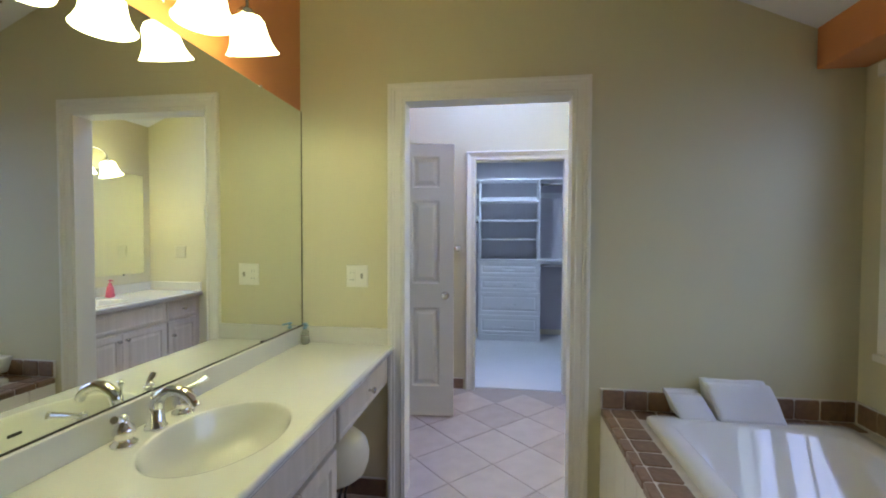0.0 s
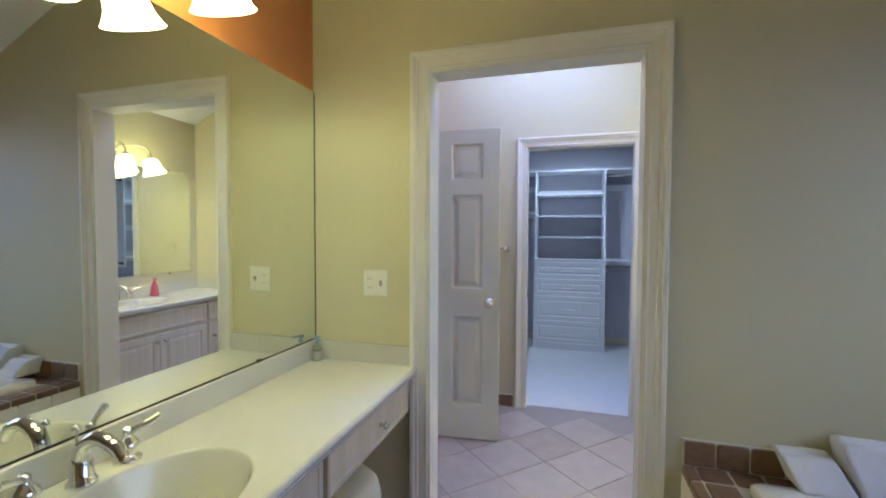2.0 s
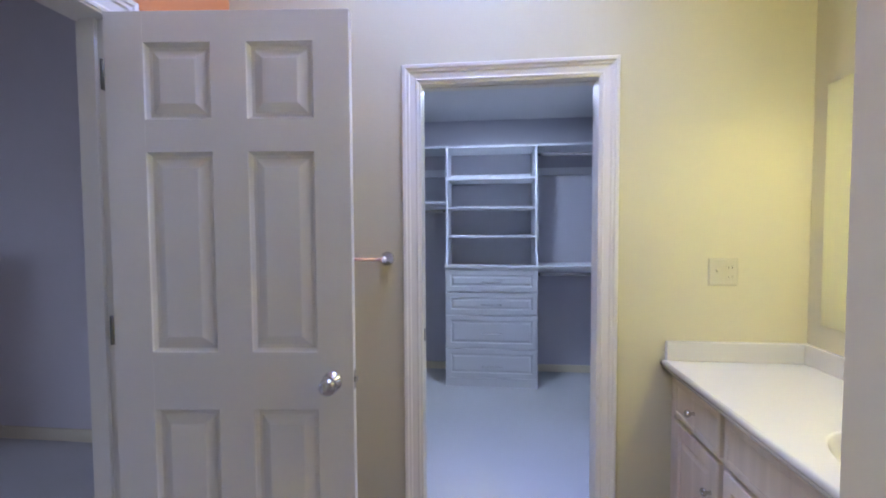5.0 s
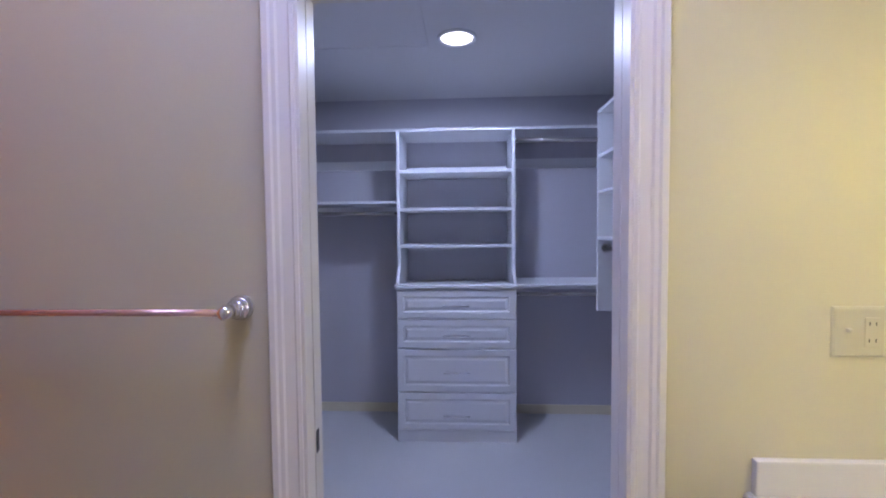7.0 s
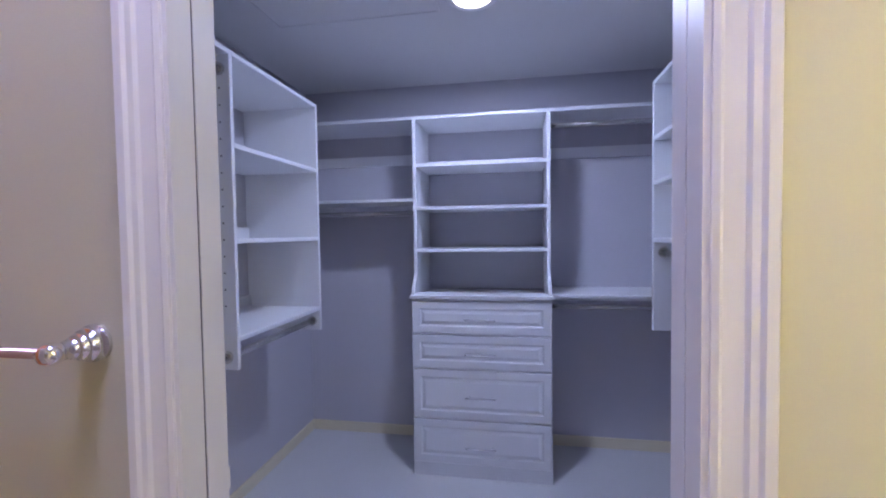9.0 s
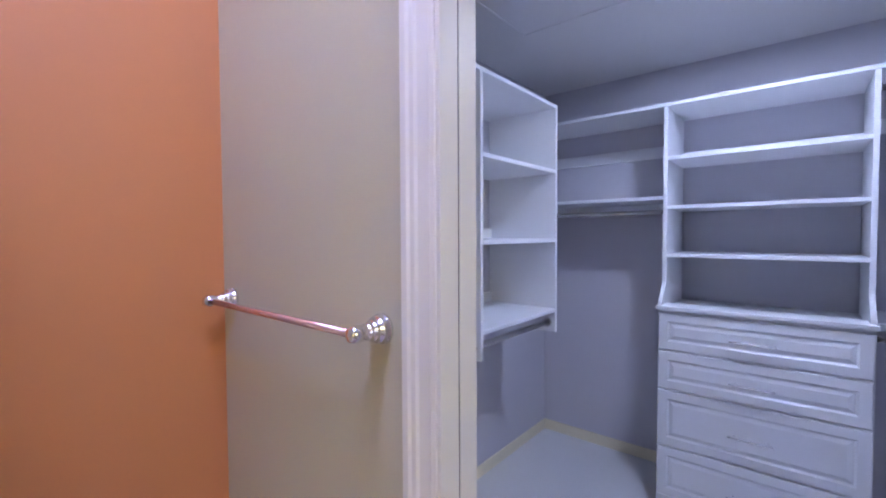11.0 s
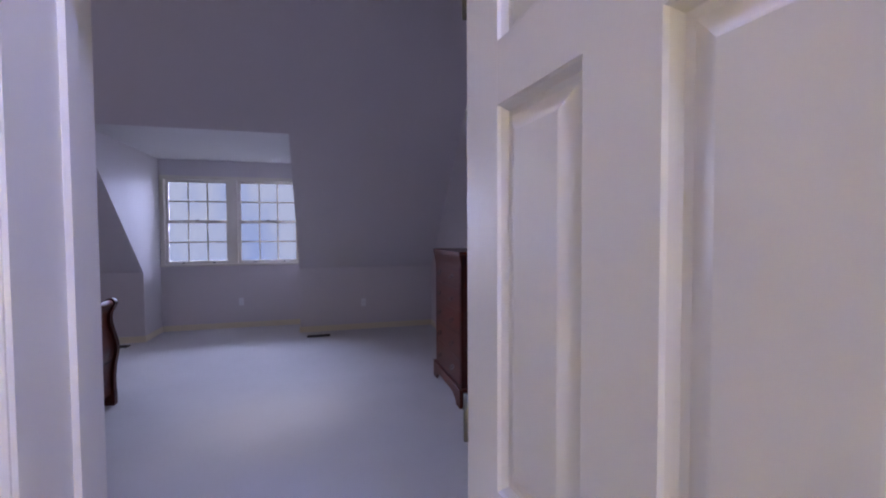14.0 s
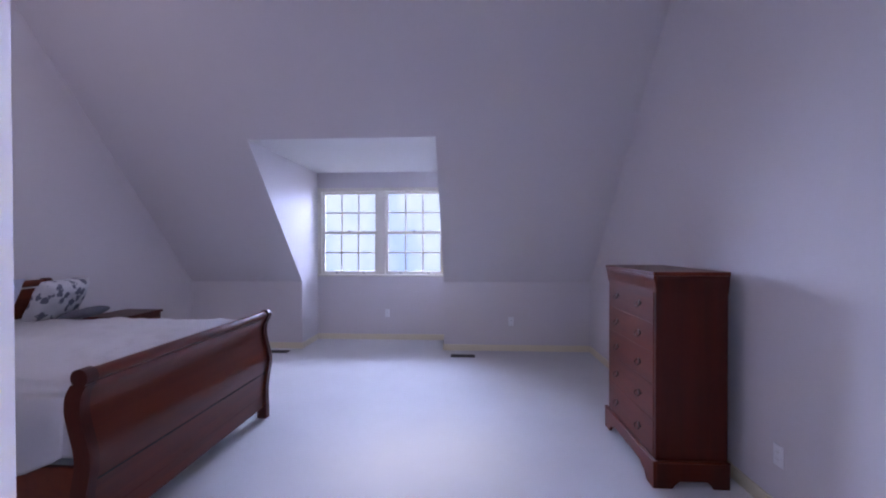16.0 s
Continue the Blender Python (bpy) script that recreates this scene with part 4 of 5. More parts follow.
# bathroom window
def sash_window(name, label, place, a, b, z0, z1, cols_, rows_n, glass):
    """A double-hung sash: place(p, v, z), v runs outwards."""
    wdw = tagged(thing(name, label, "window"), kind="structure")
    def bar(n, p0, p1, v0, v1, q0, q1, parent, lab=""):
        bm = B()
        c0, c1 = place(p0, v0, q0), place(p1, v1, q1)
        box(bm, *[c for k in range(3) for c in sorted((c0[k], c1[k]))], 0.002)
        return part(n, bm, M_TRIM, parent, lab)
    zm = (z0 + z1) / 2
    for n, s0, s1, v in (("lower_sash", z0, zm + 0.018, 0.03), ("upper_sash", zm - 0.018, z1, 0.062)):
        fr = bar(n, a, b, v, v + 0.03, s0, s0 + 0.045, wdw)
        bar("rail", a, b, v, v + 0.03, s1 - 0.036, s1, fr)
        bar("stile", a, a + 0.04, v, v + 0.03, s0 + 0.045, s1 - 0.036, fr)
        bar("stile", b - 0.04, b, v, v + 0.03, s0 + 0.045, s1 - 0.036, fr)
        ga, gb, g0, g1 = a + 0.04, b - 0.04, s0 + 0.045, s1 - 0.036
        for i in range(1, cols_):
            p = ga + (gb - ga) * i / cols_
            bar("muntin", p - 0.011, p + 0.011, v + 0.008, v + 0.015, g0, g1, fr)
        for i in range(1, rows_n):
            q = g0 + (g1 - g0) * i / rows_n
            bar("muntin", ga, gb, v + 0.0085, v + 0.0145, q - 0.011, q + 0.011, fr)
        for i in range(cols_):
            for j in range(rows_n):
                bm = B()
                c0 = place(ga + (gb - ga) * i / cols_, v + 0.013, g0 + (g1 - g0) * j / rows_n)
                c1 = place(ga + (gb - ga) * (i + 1) / cols_, v + 0.016, g0 + (g1 - g0) * (j + 1) / rows_n)
                box(bm, *[c for k in range(3) for c in sorted((c0[k], c1[k]))])
                pane = part("pane", bm, glass, fr)
                pane.visible_shadow = False
    lk = place((a + b) / 2, 0.02, zm + 0.018)
    part("sash_lock", box(B(), lk[0] - 0.012, lk[0] + 0.012, lk[1] - 0.02, lk[1] + 0.02, lk[2], lk[2] + 0.018, 0.004), M_BRONZE, wdw, "small dark sash lock")
    for p in (a + (b - a) * 0.27, a + (b - a) * 0.75):
        lf = place(p, 0.024, z0 + 0.02)
        part("sash_lift", box(B(), lf[0] - 0.008, lf[0] + 0.008, lf[1] - 0.02, lf[1] + 0.02, lf[2] - 0.006, lf[2] + 0.006, 0.003), M_BRONZE, wdw, "small dark sash lift")
    return wdw


MID = (1.268, 1.392)
place_d = lambda p, v, z: (WINX - v, p, z)
for nm, a, b in (("window_1", WI[0] + 0.02, MID[0]), ("window_2", MID[1], WI[1] - 0.02)):
    sash_window(nm, "white double-hung window with small panes", place_d, a, b, WI[2] + 0.01, WI[3] - 0.015, 3, 2, M_GLASS)
trim = tagged(thing("window_trim_1", "cream casing and sill of the double dormer window", "window trim"), kind="structure")
part("mullion", box(B(), WINX - 0.10, WINX + 0.012, MID[0], MID[1], WI[2] + 0.01, WI[3] - 0.015, 0.003), M_TRIM, trim)
part("side_casing", box(B(), WINX - 0.12, WINX + 0.014, WI[0] - 0.035, WI[0] + 0.02, WI[2] + 0.01, WI[3] - 0.015, 0.003), M_TRIM, trim)
part("side_casing", box(B(), WINX - 0.12, WINX + 0.014, WI[1] - 0.02, WI[1] + 0.028, WI[2] + 0.01, WI[3] - 0.015, 0.003), M_TRIM, trim)
part("head_casing", box(B(), WINX - 0.12, WINX + 0.016, WI[0] - 0.035, WI[1] + 0.028, WI[3] - 0.015, WI[3] + 0.04, 0.003), M_TRIM, trim)
part("sill", box(B(), WINX - 0.12, WINX + 0.045, WI[0] - 0.038, WI[1] + 0.028, WI[2] - 0.022, WI[2] + 0.01, 0.005), M_TRIM, trim)
place_b = lambda p, v, z: (XR + v, p, z)
sash_window("window_3", "white double-hung bathroom window beside the tub", place_b, WY0 + 0.03, WY1 - 0.03, WZ0 + 0.01, WZ1 - 0.02, 3, 2, M_GLASS)
trim = tagged(thing("window_trim_2", "cream casing and sill of the bathroom window", "window trim"), kind="structure")
part("side_casing", box(B(), XR - 0.016, XR + 0.12, WY1 - 0.03, WY1 + 0.06, WZ0 + 0.01, WZ1, 0.003), M_TRIM, trim)
part("side_casing", box(B(), XR - 0.016, XR + 0.12, WY0 - 0.06, WY0 + 0.03, WZ0 + 0.01, WZ1, 0.003), M_TRIM, trim)
part("head_casing", box(B(), XR - 0.022, XR + 0.12, WY0 - 0.09, WY1 + 0.09, WZ1, WZ1 + 0.055, 0.003), M_TRIM, trim)
part("sill", box(B(), XR - 0.035, XR + 0.12, WY0 - 0.06, WY1 + 0.06, WZ0 - 0.02, WZ0 + 0.01, 0.004), M_TRIM, trim)

# ---- dressing area ----
C2, C2F = 0.828, 1.13
countertop("countertop", "cream cast-marble counter of the second vanity", XV, C2F, YA2 + 0.002, YB - 0.001, C2, (1.385, 2.80, 0.170, 0.225), (YB - 0.021, YB - 0.001), (YA2 + 0.002, YB - 0.001))
faucet(1.60, 2.80, C2, -1)
cab2 = thing("vanity_cabinet", "whitewashed oak vanity cabinet with drawers and doors", "cabinet", (1.42, 2.9, 0))
part("body", box(box(box(B(), 1.17, XV - 0.002, YA2 + 0.004, YB - 0.03, 0.09, 0.65), 1.17, 1.188, YA2 + 0.004, YB - 0.03, 0.65, C2 - 0.032), 1.22, XV - 0.002, YA2 + 0.004, YB - 0.03, 0, 0.09), M_OAK, cab2)
part("filler", box(B(), 1.165, 1.185, YB - 0.03, YB - 0.001, 0.09, C2 - 0.032), M_OAK, cab2)
for a, b, split in ((3.255, 3.60, False), (2.36, 3.225, True), (YA2 + 0.02, 2.33, False)):
    d = cabinet_front("drawer_front", cab2, 1.17, -1, a, b, 0.615, 0.77, True)
    if not split:
        cab_knob(d, 1.151, -1, (a + b) / 2, 0.692)
    for c, e, ky in (((a, (a + b) / 2 - 0.002, (a + b) / 2 - 0.035), ((a + b) / 2 + 0.002, b, (a + b) / 2 + 0.035)) if split else ((a, b, a + 0.045),)):
        d = cabinet_front("door", cab2, 1.17, -1, c, e, 0.11, 0.595)
        cab_knob(d, 1.151, -1, ky, 0.47 if not split else 0.54)
mir2 = thing("wall_mirror", "frameless mirror over the second vanity", "mirror", (XV, 3.0, 1.0))
part("silvered_glass", box(B(), XV - 0.007, XV - 0.001, 2.36, 3.58, 1.0, 1.935, 0.002), M_MIRROR, mir2)
for y in (2.6, 3.34):
    part("clip", box(B(), XV - 0.012, XV, y, y + 0.018, 0.992, 1.004, 0.002), M_BRONZE, mir2, "small mirror clip")
    part("clip", box(B(), XV - 0.012, XV, y, y + 0.018, 1.93, 1.942, 0.002), M_BRONZE, mir2, "small mirror clip")
vanity_light("wall_light", XV, -1, 2.83, 1.845)
ps = thing("soap_dispenser", "pink liquid soap bottle on the second vanity", "soap bottle", (1.57, 3.10, C2))
part("bottle", lathe(B(), [(0.0, 0.001), (0.032, 0.001), (0.034, 0.01), (0.028, 0.06), (0.024, 0.09), (0.012, 0.105), (0.012, 0.11)], (1.57, 3.10, C2), None, 20), M_PINK, ps)
part("pump", tube(lathe(B(), [(0.014, 0.108), (0.014, 0.122), (0.005, 0.124), (0.005, 0.14), (0.014, 0.142), (0.014, 0.150), (0.004, 0.152)], (1.57, 3.10, C2), None, 16), [(1.57, 3.10, C2 + 0.146), (1.53, 3.09, C2 + 0.142)], 0.005, 8), M_PINK, ps, "pink pump")

tb = thing("towel_bar", "chrome towel bar on the beige wall", "towel bar", (-0.41, YB, 1.257))
turned = [(0.0, 0), (0.031, 0), (0.031, 0.007), (0.026, 0.010), (0.028, 0.015), (0.027, 0.019), (0.020, 0.022), (0.022, 0.028), (0.021, 0.031), (0.015, 0.034), (0.018, 0.040), (0.017, 0.043), (0.013, 0.046), (0.015, 0.051), (0.012, 0.056), (0.016, 0.061), (0.018, 0.069), (0.017, 0.077), (0.011, 0.085), (0.0, 0.087)]
for x in (-0.728, -0.063):
    part("post", lathe(B(), turned, (x, YB, 1.257), Matrix.Rotation(radians(90), 4, "X"), 24), M_CHROME, tb)
part("bar", tube(B(), [(-0.728, YB - 0.071, 1.257), (-0.063, YB - 0.071, 1.257)], 0.008, 14), M_BAR_REFLECT, tb, "slim chrome tube, the orange wall's reflection put into its colour")

cl = thing("recessed_light", "round recessed ceiling light, switched on", "ceiling light", (1.42, 3.12, ceiling_z(1.42)))
tilt = Matrix.Rotation(math.atan(0.46), 4, "Y")
part("trim_ring", lathe(B(), [(0.10, -0.002), (0.10, -0.010), (0.078, -0.014), (0.074, -0.006)], (1.42, 3.12, ceiling_z(1.42)), tilt, 32), M_MELAMINE, cl)
part("lens", lathe(B(), [(0.0, -0.003), (0.072, -0.003), (0.072, -0.006), (0.0, -0.008)], (1.42, 3.12, ceiling_z(1.42)), tilt, 32), M_CAN, cl, "glowing lens")

# ---- distance beyond the windows ----
tagged(new("ground", mesh_of(box(B(), -400, 400, -400, 400, -3.3, -3.2), "ground", material("winter lawn", (0.20, 0.21, 0.13), 0.9, 0, 0.2, 0.5))), "pale winter lawn far below the windows", "ground", kind="structure")
tagged(new("backdrop", mesh_of(box(B(), -70.0, -69.9, -60, 60, -4, 60), "backdrop", M_HAZE)), "bright overcast distance with faint woods", "backdrop", kind="structure")
tagged(new("backdrop", mesh_of(box(B(), 55.0, 55.1, -70, 70, -4, 120), "backdrop", M_HAZE_EAST)), "bright open sky beyond the bathroom window", "backdrop", kind="structure")

# ---- closet ----
can = thing("recessed_light", "round recessed closet light, switched on", "ceiling light", (0.441, 4.94, 2.445))
part("trim_ring", lathe(B(), [(0.105, 0.0), (0.105, -0.006), (0.088, -0.010), (0.084, -0.002)], (0.441, 4.94, 2.445), None, 36), M_MELAMINE, can)
part("lens", lathe(B(), [(0.0, -0.0005), (0.083, -0.0005), (0.083, -0.003), (0.0, -0.005)], (0.441, 4.94, 2.445), None, 36), M_CAN, can, "glowing lens")
hatch = tagged(thing("attic_hatch", "white attic hatch panel in the closet ceiling", "hatch"), kind="structure")
part("panel", box(B(), -0.50, 0.27, 4.30, 5.01, 2.4415, 2.4449), M_CEIL, hatch)
for x0, x1, y0, y1 in ((-0.515, -0.50, 4.285, 5.025), (0.27, 0.285, 4.285, 5.025), (-0.50, 0.27, 5.01, 5.025), (-0.50, 0.27, 4.285, 4.30)):
    part("trim_strip", box(B(), x0, x1, y0, y1, 2.437, 2.4448, 0.002), M_CEIL, hatch)


def rod(parent, p, q):
    """A hanging rail with end sockets."""
    r = part("hanging_rod", tube(B(), [p, q], 0.0145, 14), M_NICKEL, parent, "satin metal hanging rod")
    p, q = Vector(p), Vector(q)
    d = (q - p).normalized()
    for e, s in ((p, 1), (q, -1)):
        part("rod_socket", tube(B(), [e, e + d * s * 0.012], 0.024, 16), M_NICKEL, r)


TW = (0.010, 0.814)             # tower sides
TF, TFD = 5.576, 5.482          # shelf and drawer fronts
SZ = (2.128, 1.850, 1.592, 1.338)
tower = thing("closet_tower", "white closet tower with open shelves above four drawers", "closet organizer", (0.41, 5.7, 0))
for x0, x1 in ((TW[0], TW[0] + 0.019), (TW[1] - 0.019, TW[1])):
    bm = B()
    out = [(5.965, 0.0), (5.965, 2.11), (TF, 2.11), (TF, 1.20)]
    out += [(TF - (TF - TFD - 0.012) * (1 - math.cos(math.pi * k / 10)) / 2, 1.20 - 0.12 * k / 10) for k in range(1, 11)]
    out += [(TFD + 0.012, 0.0)]
    prism(bm, out, 0, x0, x1)
    part("side_panel", bm, M_MELAMINE, tower)
for z in SZ[1:]:
    part("shelf", box(B(), TW[0] + 0.019, TW[1] - 0.019, TF + 0.002, 5.965, z - 0.019, z, 0.0015), M_MELAMINE, tower)
part("back_cleat", box(B(), TW[0] + 0.019, TW[1] - 0.019, 5.945, 5.965, SZ[1] + 0.001, SZ[1] + 0.07), M_MELAMINE, tower)
part("ledge", box(B(), TW[0] - 0.008, TW[1] + 0.008, TFD - 0.012, 5.60, 1.052, 1.074, 0.004, 2), M_MELAMINE, tower)
part("carcass", box(B(), TW[0] + 0.019, TW[1] - 0.019, TFD + 0.018, 5.96, 0.0, 1.05), M_MELAMINE, tower)
DRAW = ((0.848, 1.040, 0.937), (0.646, 0.842, 0.737), (0.351, 0.640, 0.488), (0.086, 0.345, 0.196))
for z0, z1, zc in DRAW:
    bm = B()
    nested(bm, TW[0] + 0.006, TW[1] - 0.006, z0 + 0.002, z1 - 0.002, [(0, 0), (0, 0.016), (0.003, 0.019), (0.042, 0.019), (0.050, 0.012), (0.056, 0.012), (0.072, 0.018), (0.074, 0.018)], lambda u, v, h: (u, TFD + 0.018 - h, v))
    d = part("drawer", bm, M_MELAMINE, tower)
    bar = tube(B(), [(0.325, TFD - 0.032, zc), (0.500, TFD - 0.032, zc)], 0.006, 12)
    for x in (0.348, 0.477):
        tube(bar, [(x, TFD + 0.002, zc), (x, TFD - 0.032, zc)], 0.0045, 10)
    part("bar_pull", bar, M_BRIGHT, d, "slim chrome bar pull")
part("plinth", box(B(), TW[0] + 0.002, TW[1] - 0.002, TFD + 0.006, TFD + 0.02, 0.004, 0.083), M_MELAMINE, tower)

ts = thing("top_shelf", "long white top shelf across the closet back wall", "shelf", (0.4, 5.77, 2.11))
part("board", box(B(), CX0 + 0.002, CX1 - 0.002, TF - 0.004, CY - 0.001, 2.111, 2.130, 0.002), M_MELAMINE, ts)
part("cleat", box(B(), CX0 + 0.002, TW[0], CY - 0.016, CY - 0.001, 1.905, 1.975), M_MELAMINE, ts)
part("cleat", box(B(), TW[1], CX1 - 0.002, CY - 0.016, CY - 0.001, 1.905, 1.975), M_MELAMINE, ts)
rod(ts, (TW[1], 5.68, 2.055), (CX1 - 0.002, 5.68, 2.055))
sh = thing("hanging_shelf", "white shelf with a hanging rod beside the tower", "shelf", (-0.4, 5.8, 1.62))
part("board", box(B(), CX0 + 0.002, TW[0] - 0.001, 5.60, CY - 0.001, 1.626, 1.645, 0.002), M_MELAMINE, sh)
part("cleat", box(B(), CX0 + 0.002, TW[0] - 0.001, CY - 0.016, CY - 0.001, 1.555, 1.625), M_MELAMINE, sh)
rod(sh, (CX0 + 0.002, 5.70, 1.562), (TW[0] - 0.001, 5.70, 1.562))
sh = thing("hanging_shelf", "low white shelf with a hanging rod beside the tower", "shelf", (1.2, 5.8, 1.05))
part("board", box(B(), TW[1] + 0.001, CX1 - 0.002, TF, CY - 0.001, 1.050, 1.069, 0.002), M_MELAMINE, sh)
part("cleat", box(B(), TW[1] + 0.001, CX1 - 0.002, CY - 0.016, CY - 0.001, 0.979, 1.049), M_MELAMINE, sh)
rod(sh, (TW[1] + 0.001, 5.68, 0.985), (CX1 - 0.002, 5.68, 0.985))


def side_unit(x_wall, x_front, levels, z_bottom, rods, label):
    """Open shelves hung on a side wall between two upright panels."""
    u = thing("wall_shelf_unit", label, "closet organizer", ((x_wall + x_front) / 2, 4.9, z_bottom))
    lo, hi = min(x_wall, x_front), max(x_wall, x_front)
    for y in (4.545, 5.245):
        p = part("upright", box(B(), lo, hi, y - 0.009, y + 0.009, z_bottom, 2.135, 0.002), M_MELAMINE, u)
        if y < 5:
            for z in [1.16 + 0.064 * k for k in range(14)]:
                for x in (lo + 0.05, hi - 0.045):
                    part("peg_hole", lathe(B(), [(0.0035, 0), (0.0035, 0.0006)], (x, y - 0.009, z), Matrix.Rotation(radians(90), 4, "X"), 8), M_DARK, p, "shelf peg hole")
    for z in levels:
        part("shelf", box(B(), lo, hi, 4.554, 5.236, z - 0.019, z, 0.002), M_MELAMINE, u)
    xb = (x_wall, x_wall + (0.016 if x_front > x_wall else -0.016))
    for z in levels[1:]:
        part("back_cleat", box(B(), min(xb), max(xb), 4.554, 5.236, z + 0.001, z + 0.06), M_MELAMINE, u)
    part("top_board", box(B(), lo, hi, YB2 + 0.03, 4.536, 2.116, 2.135, 0.002), M_MELAMINE, u)
    xm = x_front - 0.045 if x_wall < x_front else x_front + 0.045
    for z, near in rods:
        rod(u, (xm, YB2 + 0.03, z) if near else (xm, 4.554, z), (xm, 4.536, z) if near else (xm, 5.236, z))
    return u


side_unit(CX0 + 0.002, -0.440, (2.135, 1.787, 1.420, 1.040), 0.912, ((2.064, True), (0.962, True), (0.962, False)), "white open shelves with hanging rods on the closet wall")
side_unit(CX1 - 0.002, 1.262, (2.135, 1.873, 1.664, 1.394), 0.950, ((1.325, False), (2.055, True)), "white open shelves over a hanging rod on the closet wall")


def baseboard(name, segs, height=0.085, thick=0.012, mat=None):
    """Skirting; segs are (x0, x1, y0, y1) of each length."""
    o = tagged(thing(name, "painted skirting board along the wall", "baseboard"), kind="structure")
    for x0, x1, y0, y1 in segs:
        part("board", box(B(), x0, x1, y0, y1, 0.0, height, 0.003), mat or M_SKIRT, o)
    return o


M_SKIRT = material("cream skirting paint", (0.78, 0.72, 0.55), 0.4, 0, 0.04, 4.0, 0.03, 90)
baseboard("baseboard_closet", ((CX0, CX0 + 0.012, YB2 + 0.013, CY), (CX1 - 0.012, CX1, YB2 + 0.013, CY), (CX0 + 0.012, TW[0] - 0.002, CY - 0.012, CY), (TW[1] + 0.002, CX1 - 0.012, CY - 0.012, CY)), 0.075)
baseboard("baseboard_bedroom", ((KNEE, KNEE + 0.013, BY0, D0), (KNEE, KNEE + 0.013, D1, BY1), (WINX, WINX + 0.013, D0, D1), (KNEE + 0.013, XD2 - 0.013, BY1 - 0.013, BY1), (KNEE + 0.013, XD2 - 0.013, BY0, BY0 + 0.013), (WINX + 0.013, KNEE + 0.013, D0, D0 + 0.012), (WINX + 0.013, KNEE + 0.013, D1 - 0.012, D1)), 0.085)


# ---- bedroom ----
def floor_vent(x, y):
    v = thing("floor_vent", "dark metal floor register set in the carpet", "floor vent", (x, y, 0), "floor registers")
    fr = B()
    for a in (box(fr, x - 0.06, x - 0.048, y - 0.155, y + 0.155, 0.002, 0.010), box(fr, x + 0.048, x + 0.06, y - 0.155, y + 0.155, 0.002, 0.010), box(fr, x - 0.048, x + 0.048, y - 0.155, y - 0.143, 0.002, 0.010), box(fr, x - 0.048, x + 0.048, y + 0.143, y + 0.155, 0.002, 0.010)):
        pass
    part("frame", fr, M_BRONZE, v)
    part("well", box(B(), x - 0.048, x + 0.048, y - 0.143, y + 0.143, 0.002, 0.0035), M_DARK, v)
    for k in range(9):
        yy = y - 0.126 + 0.0315 * k
        part("louvre", box(B(), x - 0.048, x + 0.048, yy - 0.004, yy + 0.004, 0.0036, 0.009), M_BRONZE, v)


floor_vent(-6.20, 2.575)
floor_vent(-6.30, 0.08)

# sleigh bed
BX0, BX1 = -4.19, -2.46
bed = thing("sleigh_bed", "dark cherry sleigh bed with a made-up white duvet", "bed", (-3.45, -0.2, 0))


def sleigh(y, s, z_top, thick, lean):
    """S-shaped board outline in y and z; s is the side to which the top rolls."""
    mid = [(0.0, 0.10), (0.0, 0.24), (0.012, 0.36), (0.030, 0.46), (0.028, 0.54), (0.004, 0.64), (-0.012, 0.72), (-0.006, 0.79), (0.020, 0.84)]
    k = (z_top - 0.03) / 0.87
    pts = curve_points([(a, b * k, 0) for a, b in mid], 5)
    left = [(y + s * (p.x - thick / 2), p.y) for p in pts]
    right = [(y + s * (p.x + thick / 2), p.y) for p in pts]
    return left + right[::-1]


def roll(y, s, z, r):
    return [(y + s * 0.026 + r * math.cos(radians(20 * i)), z + r * math.sin(radians(20 * i))) for i in range(18)]


for nm, y, s, top, xa, xb in (("footboard", 0.935, 1, 0.890, BX0, BX1), ("headboard", -1.07, -1, 1.14, BX0 - 0.12, BX1 + 0.12)):
    bm = prism(B(), sleigh(y, s, top, 0.032, 0), 0, xa + 0.05, xb - 0.05)
    fb = part(nm, bm, M_CHERRY, bed, "curved dark cherry board")
    part("top_roll", prism(B(), roll(y, s, top - 0.028, 0.030), 0, xa + 0.012, xb - 0.012), M_CHERRY, fb)
    part("panel_bead", box(B(), xa + 0.05, xb - 0.05, y + s * 0.036 - 0.0015, y + s * 0.036 + 0.0025, 0.385 * (top / 0.895), 0.392 * (top / 0.895)), M_DARK, fb, "dark groove along the board")
    part("bottom_rail", box(B(), xa + 0.05, xb - 0.05, y - 0.0165, y + 0.0165, 0.10, 0.20, 0.002), M_CHERRY, fb)
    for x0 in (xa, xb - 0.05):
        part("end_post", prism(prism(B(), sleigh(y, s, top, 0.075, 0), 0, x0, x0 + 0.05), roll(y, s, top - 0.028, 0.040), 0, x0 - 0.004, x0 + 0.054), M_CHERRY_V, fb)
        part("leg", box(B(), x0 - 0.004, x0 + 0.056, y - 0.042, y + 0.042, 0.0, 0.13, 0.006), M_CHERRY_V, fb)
for x0 in (BX0 + 0.02, BX1 - 0.045):
    part("side_rail", box(B(), x0, x0 + 0.025, -1.05, 0.92, 0.17, 0.46, 0.003), M_CHERRY, bed)
part("mattress", box(B(), BX0 + 0.06, BX1 - 0.07, -1.01, 0.88, 0.46, 0.74, 0.05, 3), M_LINEN, bed, "white mattress")
duvet = B()
nx, ny = 96, 84
grid = []
half = (BX1 - BX0) / 2
